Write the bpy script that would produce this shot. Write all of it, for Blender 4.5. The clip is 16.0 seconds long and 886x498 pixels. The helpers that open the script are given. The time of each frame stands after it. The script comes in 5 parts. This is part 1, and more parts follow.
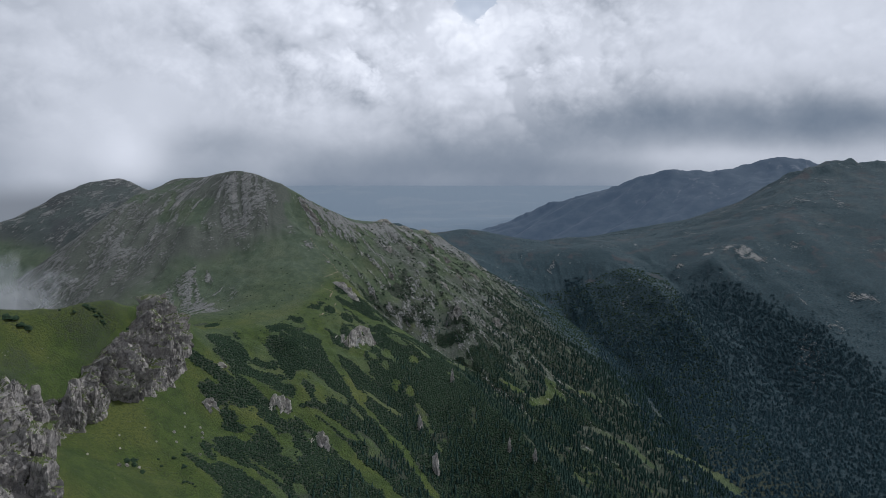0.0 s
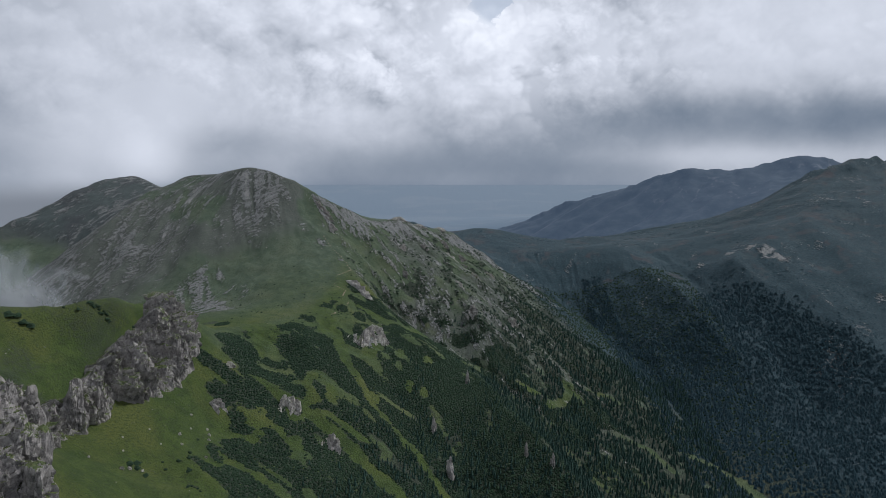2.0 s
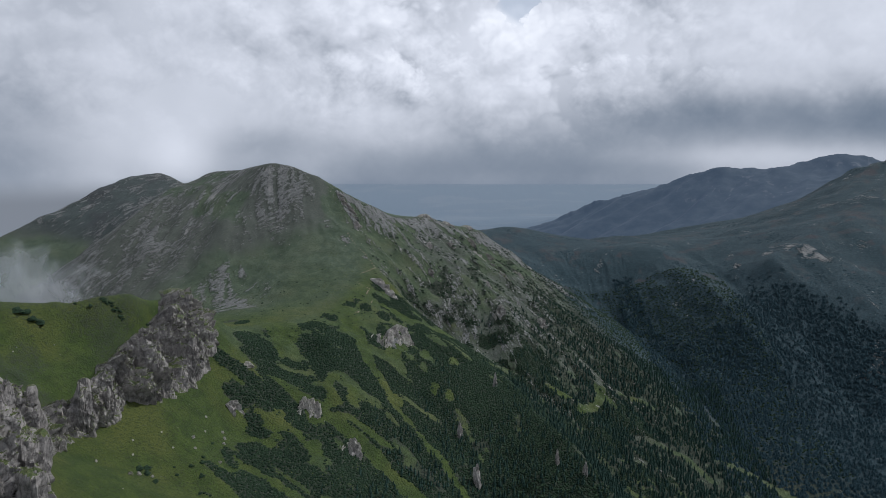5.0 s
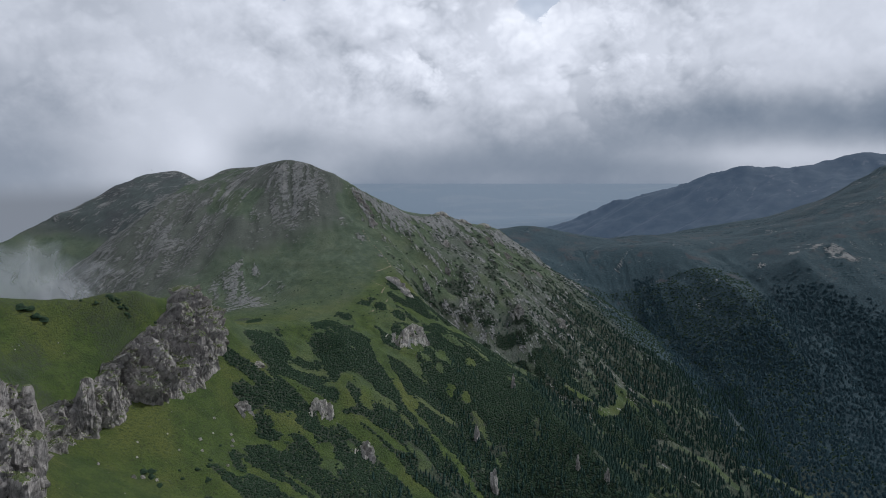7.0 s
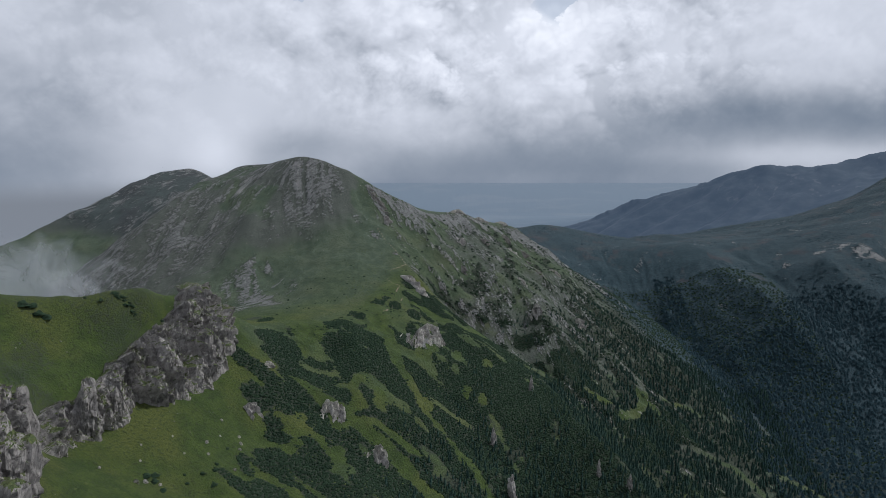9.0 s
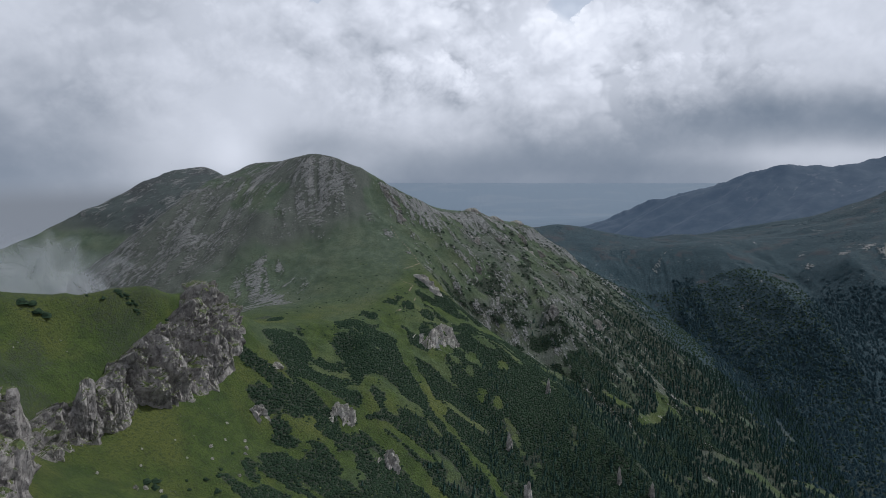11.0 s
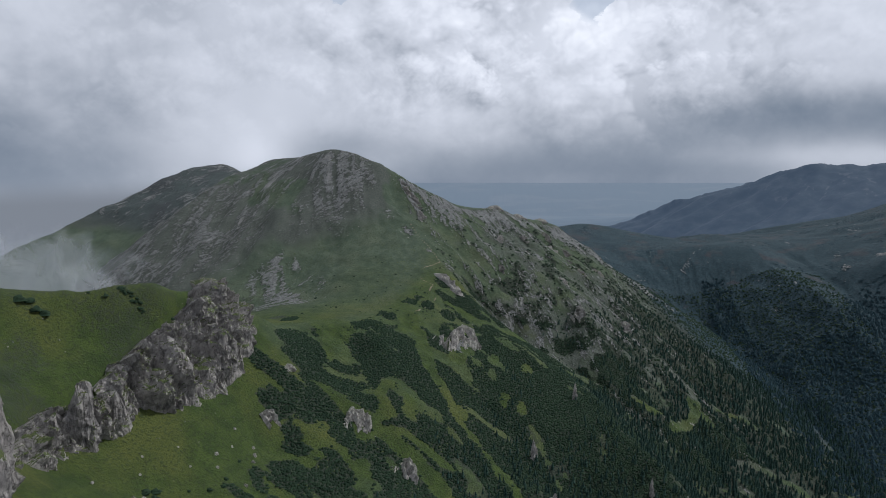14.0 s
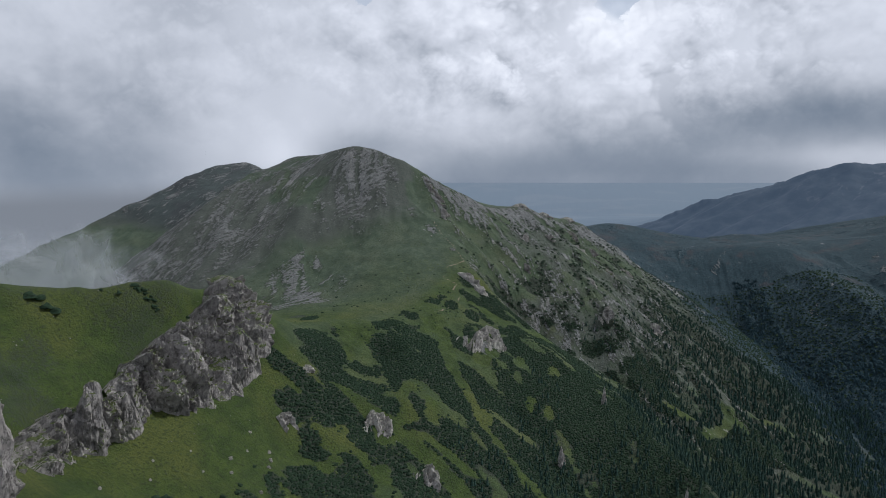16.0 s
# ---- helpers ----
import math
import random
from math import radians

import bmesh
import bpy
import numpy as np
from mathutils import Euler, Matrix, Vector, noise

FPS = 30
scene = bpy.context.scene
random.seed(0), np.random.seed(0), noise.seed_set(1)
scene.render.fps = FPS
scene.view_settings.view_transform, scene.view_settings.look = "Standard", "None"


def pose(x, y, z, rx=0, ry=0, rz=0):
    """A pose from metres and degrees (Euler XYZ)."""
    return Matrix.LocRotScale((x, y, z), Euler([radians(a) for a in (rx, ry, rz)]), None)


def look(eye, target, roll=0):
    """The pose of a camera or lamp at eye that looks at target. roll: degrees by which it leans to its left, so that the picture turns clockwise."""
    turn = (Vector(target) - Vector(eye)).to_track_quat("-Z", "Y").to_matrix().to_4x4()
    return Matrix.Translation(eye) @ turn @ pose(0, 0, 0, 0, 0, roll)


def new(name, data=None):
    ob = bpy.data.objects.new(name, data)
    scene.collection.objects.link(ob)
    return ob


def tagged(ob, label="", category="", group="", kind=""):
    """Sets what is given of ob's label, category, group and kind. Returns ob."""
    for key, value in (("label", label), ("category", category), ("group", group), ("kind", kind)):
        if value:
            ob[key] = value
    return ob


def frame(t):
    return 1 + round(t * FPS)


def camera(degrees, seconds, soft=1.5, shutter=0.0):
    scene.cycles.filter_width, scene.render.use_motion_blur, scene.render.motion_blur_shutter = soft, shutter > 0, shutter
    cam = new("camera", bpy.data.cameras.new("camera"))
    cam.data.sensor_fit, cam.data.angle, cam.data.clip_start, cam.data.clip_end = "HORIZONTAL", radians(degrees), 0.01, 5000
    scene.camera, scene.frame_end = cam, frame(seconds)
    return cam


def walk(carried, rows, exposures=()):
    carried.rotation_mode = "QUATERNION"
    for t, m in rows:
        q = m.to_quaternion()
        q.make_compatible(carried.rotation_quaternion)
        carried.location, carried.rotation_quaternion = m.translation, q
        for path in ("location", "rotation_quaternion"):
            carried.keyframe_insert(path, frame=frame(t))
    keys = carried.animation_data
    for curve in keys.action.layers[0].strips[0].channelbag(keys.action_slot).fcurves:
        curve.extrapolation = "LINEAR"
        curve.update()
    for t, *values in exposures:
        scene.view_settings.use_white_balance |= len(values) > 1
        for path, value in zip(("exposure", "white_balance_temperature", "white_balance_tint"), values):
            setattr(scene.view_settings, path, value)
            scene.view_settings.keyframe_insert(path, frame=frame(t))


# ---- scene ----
# the drone: place, pitch, heading (to the left) and roll in degrees
def flown(x, y, z, pitch, heading, roll):
    return pose(x, y, z, 90 + pitch, 0, heading) @ pose(0, 0, 0, 0, 0, roll)


cam = camera(66.0, 16.0, soft=0.6)
walk(cam, [
    (0.0, flown(0.00, 0.00, 0.00, -7.000, 0.000, 0.000)),
    (0.5, flown(0.30, 4.10, -1.04, -7.006, 0.295, 0.000)),
    (1.0, flown(0.40, 8.36, -1.99, -7.009, 0.611, -0.002)),
    (1.5, flown(0.37, 12.64, -2.94, -7.018, 0.953, -0.008)),
    (2.0, flown(0.35, 16.99, -3.99, -7.025, 1.317, -0.014)),
    (2.5, flown(0.22, 21.24, -5.04, -7.029, 1.693, -0.023)),
    (3.0, flown(0.05, 25.27, -6.04, -7.022, 2.069, -0.034)),
    (3.5, flown(-0.14, 29.27, -7.03, -7.017, 2.442, -0.049)),
    (4.0, flown(-0.23, 33.24, -7.96, -7.014, 2.818, -0.060)),
    (6.5, flown(-0.67, 53.79, -12.89, -7.012, 4.717, -0.112)),
    (7.0, flown(-0.78, 57.86, -13.98, -7.016, 5.073, -0.123)),
    (7.5, flown(-1.07, 62.01, -15.03, -7.020, 5.432, -0.137)),
    (8.0, flown(-1.32, 66.12, -16.08, -7.016, 5.781, -0.146)),
    (8.5, flown(-1.80, 70.23, -17.09, -7.012, 6.121, -0.155)),
    (9.0, flown(-2.17, 74.31, -18.07, -7.008, 6.444, -0.159)),
    (11.5, flown(-4.35, 94.66, -22.87, -6.953, 7.969, -0.157)),
    (12.0, flown(-4.74, 98.63, -23.74, -6.946, 8.275, -0.162)),
    (12.5, flown(-5.22, 102.69, -24.59, -6.944, 8.594, -0.165)),
    (13.0, flown(-5.70, 106.85, -25.49, -6.941, 8.902, -0.164)),
    (13.5, flown(-6.30, 110.83, -26.29, -6.934, 9.211, -0.169)),
    (14.0, flown(-6.95, 114.89, -27.23, -6.923, 9.512, -0.177)),
    (14.5, flown(-7.74, 118.96, -28.21, -6.909, 9.804, -0.189)),
    (15.0, flown(-8.49, 122.99, -29.06, -6.905, 10.233, -0.203)),
    (15.5, flown(-9.42, 127.23, -30.14, -6.893, 10.856, -0.219)),
    (16.0, flown(-10.22, 131.30, -30.98, -6.891, 11.504, -0.222)),
], exposures=[(0.0, 0.0, 5980, 10), (16.0, 0.0, 5980, 10)])

# ---- node helpers ----
class Nodes:
    """Short calls for building a node tree."""

    def __init__(self, tree):
        self.tree = tree
        tree.nodes.clear()

    def add(self, kind, props=None, **inputs):
        n = self.tree.nodes.new(kind)
        for k, v in (props or {}).items():
            setattr(n, k, v)
        for k, v in inputs.items():
            self.put(n, k.replace("_", " "), v)
        return n

    def put(self, n, key, v):
        s = n.inputs[int(key) if key.isdigit() else key]
        if isinstance(v, bpy.types.NodeSocket):
            self.tree.links.new(v, s)
        else:
            s.default_value = v

    def math(self, op, a, b=0.0, clamp=False):
        n = self.tree.nodes.new("ShaderNodeMath")
        n.operation, n.use_clamp = op, clamp
        self.put(n, "0", a)
        self.put(n, "1", b)
        return n.outputs[0]

    def vmath(self, op, a, b=(0, 0, 0)):
        n = self.tree.nodes.new("ShaderNodeVectorMath")
        n.operation = op
        self.put(n, "0", a)
        if op == "SCALE":
            self.put(n, "Scale", b)
        else:
            self.put(n, "1", b)
        return n.outputs["Value" if op in ("LENGTH", "DOT_PRODUCT", "DISTANCE") else "Vector"]

    def noise(self, vec, scale, detail=6.0, rough=0.55, distort=0.0, lac=2.0):
        n = self.tree.nodes.new("ShaderNodeTexNoise")
        self.put(n, "Vector", vec)
        for k, v in (("Scale", scale), ("Detail", detail), ("Roughness", rough), ("Distortion", distort), ("Lacunarity", lac)):
            n.inputs[k].default_value = v
        return n.outputs[0]

    def ramp(self, v, a, b, lo=0.0, hi=1.0, smooth=True):
        n = self.tree.nodes.new("ShaderNodeMapRange")
        n.interpolation_type = "SMOOTHSTEP" if smooth else "LINEAR"
        self.put(n, "Value", v)
        for k, x in (("From Min", a), ("From Max", b), ("To Min", lo), ("To Max", hi)):
            n.inputs[k].default_value = x
        return n.outputs[0]

    def mix(self, f, a, b, mode="MIX"):
        n = self.tree.nodes.new("ShaderNodeMix")
        n.data_type, n.blend_type = "RGBA", mode
        self.put(n, "Factor", f)
        for s, v in ((n.inputs[6], a), (n.inputs[7], b)):
            if isinstance(v, bpy.types.NodeSocket):
                self.tree.links.new(v, s)
            else:
                s.default_value = (*v, 1) if len(v) == 3 else v
        return n.outputs[2]

    def sep(self, v):
        n = self.tree.nodes.new("ShaderNodeSeparateXYZ")
        self.put(n, "0", v)
        return n.outputs

    def comb(self, x, y, z=0.0):
        n = self.tree.nodes.new("ShaderNodeCombineXYZ")
        for i, v in enumerate((x, y, z)):
            self.put(n, str(i), v)
        return n.outputs[0]


# ---- world: broken cloud over a pale sky ----
SUN_AZ, SUN_EL = 66.0, 52.0        # degrees to the right of +y, and up
world = bpy.data.worlds.new("sky")
scene.world = world
world.use_nodes = True
N = Nodes(world.node_tree)
sky = N.add("ShaderNodeTexSky", dict(sky_type="NISHITA", sun_disc=False, sun_elevation=radians(SUN_EL), sun_rotation=radians(SUN_AZ), altitude=1900.0))
way = N.add("ShaderNodeTexCoord").outputs["Generated"]
wx, wy, wz = N.sep(N.vmath("NORMALIZE", way))
az = N.math("ARCTAN2", wx, wy)
el = N.math("ARCSINE", wz)


def blob(a, e, ra, re):
    """1 at a heading and height in the sky (radians), falling off over ra and re."""
    da = N.math("DIVIDE", N.math("SUBTRACT", az, a), ra)
    de = N.math("DIVIDE", N.math("SUBTRACT", el, e), re)
    q = N.math("ADD", N.math("MULTIPLY", da, da), N.math("MULTIPLY", de, de))
    return N.math("POWER", 2.718, N.math("MULTIPLY", q, -1.0))


flat = N.comb(az, N.math("MULTIPLY", el, 1.15), 0.0)
warp = N.vmath("SCALE", N.vmath("SUBTRACT", N.add("ShaderNodeTexNoise", Vector=flat, Scale=8.0, Detail=2.0, Roughness=0.5).outputs["Color"], (0.5, 0.5, 0.5)), 0.025)
bent = N.vmath("ADD", flat, warp)


def billows(vec, scale, seed):
    """Heaped cumulus: a drifting mass with round heads and creases between."""
    v = N.vmath("ADD", vec, (seed * 3.7, seed * 1.9, seed * 5.3))
    tot = N.math("MULTIPLY", N.noise(v, scale * 0.6, 2.0, 0.5), 1.0)
    for k, share in ((1.0, 0.75), (2.3, 0.30), (5.1, 0.19), (11.0, 0.12), (23.0, 0.06)):
        tot = N.math("ADD", tot, N.math("MULTIPLY", N.math("ABSOLUTE", N.math("SUBTRACT", N.noise(v, scale * k, 0.0), 0.5)), share))
    return tot


soft = N.noise(bent, 4.6, 5.0, 0.48, 0.15)
broad = N.noise(flat, 2.3, 2.0, 0.5)
crisp = N.math("MULTIPLY", N.ramp(el, 0.0, 0.12, 0.25, 1.0), N.math("MAXIMUM", blob(-0.04, 0.19, 0.36, 0.15), 0.20))
tone = N.math("ADD", 0.50, N.math("MULTIPLY", N.math("SUBTRACT", broad, 0.5), 0.34))
tone = N.math("ADD", tone, N.math("MULTIPLY", N.math("SUBTRACT", soft, 0.5), 0.40))
heaps = billows(bent, 5.0, 1.0)
# three banks of heaped cloud, one before the other
for scale, seed, level, base, bank in ((5.0, 1.0, 0.62, 0.48, heaps), (7.0, 2.0, 0.66, 0.53, None), (4.0, 3.0, 0.67, 0.57, None)):
    f = bank or billows(bent, scale, seed)
    f_up = billows(N.vmath("ADD", bent, (0.07 / scale, 0.11 / scale, 0.0)), scale, seed)
    lit = N.math("ADD", base, N.math("MULTIPLY", N.math("SUBTRACT", f, f_up), 2.0))
    lit = N.math("ADD", lit, N.math("MULTIPLY", N.math("SUBTRACT", broad, 0.5), 0.30))
    inside = N.math("MULTIPLY", N.ramp(f, level - 0.02, level + 0.06), crisp)
    tone = N.math("ADD", N.math("MULTIPLY", tone, N.math("SUBTRACT", 1.0, inside)), N.math("MULTIPLY", lit, inside))
for a, e, ra, re, k in (
        (0.42, 0.17, 0.24, 0.08, 0.15),     # the bright veil towards the sun
        (0.02, 0.19, 0.26, 0.07, 0.13),     # sunlit heaps in the middle
        (-0.12, 0.12, 0.18, 0.06, 0.06),
        (-0.45, 0.13, 0.20, 0.09, 0.02),
        (0.50, 0.058, 0.28, 0.034, -0.30),  # the dark base of the cloud on the far range
        (0.30, 0.075, 0.12, 0.022, -0.12),
        (0.04, -0.010, 0.38, 0.048, -0.26), # rain-grey air over the lowland
        (-0.30, 0.03, 0.10, 0.02, -0.08),
        (-0.43, 0.015, 0.05, 0.035, 0.22),  # cloud head on the saddle beside the summit
        (-0.58, 0.02, 0.10, 0.07, -0.06),
        (-0.80, 0.02, 0.20, 0.09, -0.22),
        (0.36, 0.012, 0.20, 0.016, 0.12)):
    tone = N.math("ADD", tone, N.math("MULTIPLY", blob(a, e, ra, re), k))
hole = N.math("MAXIMUM", N.math("MAXIMUM", blob(0.055, 0.232, 0.034, 0.030), blob(-0.31, 0.230, 0.014, 0.014)), blob(0.17, 0.275, 0.10, 0.02))
gap = N.math("MULTIPLY", N.ramp(N.math("ADD", hole, N.math("MULTIPLY", N.math("SUBTRACT", 0.62, billows(bent, 16.0, 4.0)), 2.6)), 0.40, 0.54), N.math("MULTIPLY", N.ramp(hole, 0.05, 0.4), 0.70))
tone = N.math("ADD", tone, N.math("MULTIPLY", N.math("MULTIPLY", blob(0.03, 0.18, 0.10, 0.06), N.math("SUBTRACT", 1.0, gap)), 0.10))
shade = N.mix(N.ramp(tone, 0.02, 0.76, smooth=False), (0.080, 0.110, 0.146), (0.765, 0.770, 0.81))
shade = N.mix(N.ramp(tone, 0.10, 0.55), N.mix(0.5, shade, (0.145, 0.190, 0.252)), shade)
shade = N.mix(N.ramp(tone, 0.72, 1.0), shade, (0.96, 0.955, 0.975))
clear = N.mix(0.12, (0.50, 0.545, 0.615), N.vmath("SCALE", sky.outputs[0], 0.09))
cloud = N.mix(gap, shade, clear)
murk = N.mix(N.ramp(az, -0.50, -0.36), (0.22, 0.235, 0.26), (0.14, 0.18, 0.235))
cloud = N.mix(N.ramp(el, -0.050, -0.012), murk, cloud)
back = N.add("ShaderNodeBackground", Strength=1.0)
N.put(back, "Color", cloud)
N.tree.links.new(back.outputs[0], N.add("ShaderNodeOutputWorld").inputs[0])

sun = new("sun", bpy.data.lights.new("sun", "SUN"))
sun.data.energy, sun.data.angle, sun.data.color = 2.7, radians(4), (1.0, 0.96, 0.90)
sun.matrix_world = look((0, 0, 600), (-math.sin(radians(SUN_AZ)) * 1000, -math.cos(radians(SUN_AZ)) * 1000, 600 - 1000 * math.tan(radians(SUN_EL))))

# ---- the lie of the land: crests, spurs, gullies and valley floors as lines of (x, y, z) ----
NEAR_CREST = [(-620, 330, -60), (-400, 350, -70), (-268, 393, -83), (-247, 422, -92), (-223, 445, -88), (-215, 470, -92), (-214, 492, -95), (-206, 520, -118), (-192, 570, -141), (-146, 615, -148), (-126, 690, -145), (-115, 777, -130), (-150, 830, -103), (-196, 880, -62), (-208, 902, -26), (-242, 897, -8), (-271, 897, -4)]
WEST_CREST = [(-271, 897, -4), (-314, 915, -14), (-362, 940, -17), (-389, 930, -30), (-402, 900, -36), (-411, 850, -55), (-420, 800, -82), (-446, 770, -112), (-490, 740, -150), (-560, 690, -215)]
BACK_CREST = [(-362, 940, -17), (-450, 1080, -50), (-560, 1200, -20), (-590, 1160, -24), (-623, 1080, -52), (-671, 1010, -91), (-716, 950, -123), (-800, 860, -175), (-900, 740, -250)]
EAST_CREST = [(-208, 902, -26), (-176, 915, -47), (-150, 930, -65), (-132, 955, -79), (-104, 975, -82), (-86, 990, -80), (-54, 1040, -95), (-6, 1100, -111), (37, 1120, -144), (82, 1135, -183), (131, 1170, -214), (178, 1180, -247), (227, 1150, -283), (265, 1060, -308), (287, 970, -328)]
SPUR = [(-115, 777, -131), (-83, 740, -157), (-56, 690, -171), (-24, 680, -186), (10, 675, -205), (35, 620, -213), (57, 571, -219), (85, 530, -240), (120, 460, -290)]
SPUR_GULLY = [(-90, 800, -165), (-60, 790, -195), (-20, 770, -205), (40, 735, -232), (90, 690, -265), (130, 620, -305), (180, 540, -345), (260, 420, -400)]
EAST_RIB = [(-86, 990, -80), (-35, 920, -118), (25, 801, -180), (95, 810, -238), (127, 805, -261), (178, 832, -298), (203, 790, -322), (240, 720, -350)]
NEAR_RIB = [(-146, 615, -148), (-120, 570, -158), (-110, 520, -172), (-94, 490, -198), (-50, 450, -232), (10, 400, -275)]
NEAR_GULLY = [(-120, 640, -159), (-80, 610, -180), (-47, 590, -209), (-22, 555, -224), (15, 510, -250), (60, 440, -292)]
MEADOW = [(-206, 340, -146), (-178, 365, -166), (-160, 400, -172), (-157, 440, -176), (-150, 500, -163), (-143, 575, -164)]
MEADOW_FALL = [(-178, 365, -166), (-130, 380, -192), (-90, 400, -218), (-20, 330, -280)]
CLIFF_FOOT = [(-150, 200, -140), (-172, 262, -138), (-184, 300, -136), (-204, 345, -146), (-198, 376, -152), (-186, 405, -151), (-178, 455, -151), (-180, 490, -138), (-180, 522, -138)]
CLIFF_HEAD = [(-196, 200, -100), (-206, 275, -104), (-220, 330, -120), (-224, 365, -128), (-219, 388, -129), (-219, 425, -117), (-217, 455, -110), (-217, 492, -101)]
CLIFF_BACK = [(-190, 275, -128), (-204, 308, -126), (-213, 345, -142), (-210, 375, -146), (-204, 400, -144), (-196, 430, -143), (-193, 460, -141), (-196, 490, -131)]
GREEN_SLOPE = [(-330, 250, -85), (-260, 350, -105), (-240, 381, -114), (-236, 411, -113), (-222, 432, -100)]
BASIN = [(-192, 570, -141), (-220, 690, -149), (-264, 705, -148), (-330, 670, -170), (-430, 610, -210), (-620, 560, -290)]
FACE = [(-271, 897, -4), (-300, 800, -84), (-310, 740, -128), (-300, 690, -150)]
FACE_GULLY = [(-235, 870, -40), (-240, 800, -102), (-252, 750, -132), (-264, 705, -149)]
FACE_RIB = [(-208, 902, -26), (-196, 850, -70), (-196, 800, -100), (-190, 740, -130), (-180, 690, -146)]
WEST_VALE = [(-620, 560, -290), (-700, 720, -260), (-620, 860, -190), (-520, 960, -120)]
SADDLE_CREST = [(-6, 1100, -111), (-20, 1250, -185), (-20, 1500, -178), (51, 1704, -151), (85, 1700, -156), (123, 1680, -165), (154, 1600, -176), (194, 1520, -184), (240, 1450, -176), (333, 1450, -169), (475, 1650, -178), (592, 1800, -165), (696, 1880, -149), (824, 1930, -114), (866, 1920, -90), (889, 1900, -50), (963, 1900, -22)]
DARK_CREST = [(963, 1900, -22), (982, 1900, -25), (1022, 1910, -6), (1075, 1930, 6), (1114, 1950, 30), (1138, 1950, 27), (1152, 1950, 6), (1195, 1950, 9), (1227, 1950, 13), (1257, 1950, 2), (1500, 1900, 60), (2200, 1700, 120)]
DARK_RIB = [(315, 1400, -165), (375, 1180, -212), (420, 1020, -285), (445, 900, -350)]
SCREE_RIB = [(964, 1900, -24), (760, 1500, -110), (493, 1243, -173), (560, 1080, -240), (640, 900, -320)]
DARK_GULLY = [(420, 1420, -190), (445, 1200, -220), (470, 1060, -274), (500, 930, -345)]
SOUTH_RIB = [(1257, 1950, 4), (1050, 1400, -110), (760, 1102, -240), (720, 900, -310), (640, 640, -400)]
SOUTH_SIDE = [(2200, 1700, 120), (1700, 900, -60), (1300, 300, -200), (1100, -400, -300)]
DARK_SIDE = [(285, 1290, -218), (322, 1180, -252), (345, 1080, -290), (360, 1000, -320)]
MAIN_VALLEY = [(160, 1330, -232), (222, 1240, -275), (278, 1110, -312), (305, 960, -342), (309, 819, -362), (360, 700, -385), (420, 560, -410), (460, 300, -440), (500, -300, -480)]
UNDER_PATH = [(-60, -500, -330), (-40, -100, -330), (-10, 120, -320), (10, 300, -300)]
FAR_CREST = [(150, 3760, -400), (279, 3700, -342), (418, 3650, -272), (579, 3600, -188), (734, 3550, -157), (882, 3500, -102), (998, 3450, -61), (1100, 3398, -8), (1217, 3420, -29), (1356, 3450, -32), (1432, 3450, -35), (1531, 3400, 20), (1648, 3350, 50), (1760, 3350, 30), (1900, 3300, -20), (2600, 3200, -60)]
FAR_FOOT = [(150, 3300, -400), (500, 3000, -350), (1000, 2650, -270), (1300, 2500, -230), (1900, 2400, -170)]
CONE = [(-190, 1640, -170), (-142, 1640, -108), (-95, 1640, -160)]
LOWLAND = [(-2600, 2200, -700), (-1300, 2500, -600), (-700, 2500, -420), (-300, 2300, -380), (300, 2600, -400)]
LOWLAND_FAR = [(-1400, 4350, -330), (1600, 4350, -330)]
LOWLAND_EDGE = [(-3600, 4950, -700), (-1900, 4950, -500), (-1400, 4950, -142), (600, 4950, -142), (1400, 4950, -142), (3600, 4950, -150)]
WEST_EDGE = [(-3600, -800, -500), (-3600, 1500, -700), (-3600, 4000, -700)]
LINES = [NEAR_CREST, WEST_CREST, BACK_CREST, EAST_CREST, SPUR, SPUR_GULLY, EAST_RIB, NEAR_RIB, NEAR_GULLY, MEADOW, MEADOW_FALL, CLIFF_FOOT, CLIFF_HEAD, CLIFF_BACK,
         GREEN_SLOPE, BASIN, FACE, FACE_GULLY, FACE_RIB, WEST_VALE, SADDLE_CREST, DARK_CREST, DARK_RIB, SCREE_RIB, DARK_GULLY, SOUTH_RIB, SOUTH_SIDE, DARK_SIDE, MAIN_VALLEY, UNDER_PATH,
         FAR_CREST, FAR_FOOT, CONE, LOWLAND, LOWLAND_FAR, LOWLAND_EDGE, WEST_EDGE]


def along(line, step):
    """Points every step metres along a line."""
    out = []
    for a, b in zip(line, line[1:]):
        a, b = np.array(a, float), np.array(b, float)
        n = max(1, int(np.hypot(*(b - a)[:2]) / step))
        out += [a + (b - a) * i / n for i in range(n)]
    return np.array(out + [np.array(line[-1], float)])


def bilinear(g, x0, y0, step, x, y):
    ny, nx = g.shape
    fx, fy = np.clip((x - x0) / step, 0, nx - 1.001), np.clip((y - y0) / step, 0, ny - 1.001)
    ix, iy = fx.astype(int), fy.astype(int)
    ax, ay = fx - ix, fy - iy
    return (g[iy, ix] * (1 - ax) + g[iy, ix + 1] * ax) * (1 - ay) + (g[iy + 1, ix] * (1 - ax) + g[iy + 1, ix + 1] * ax) * ay


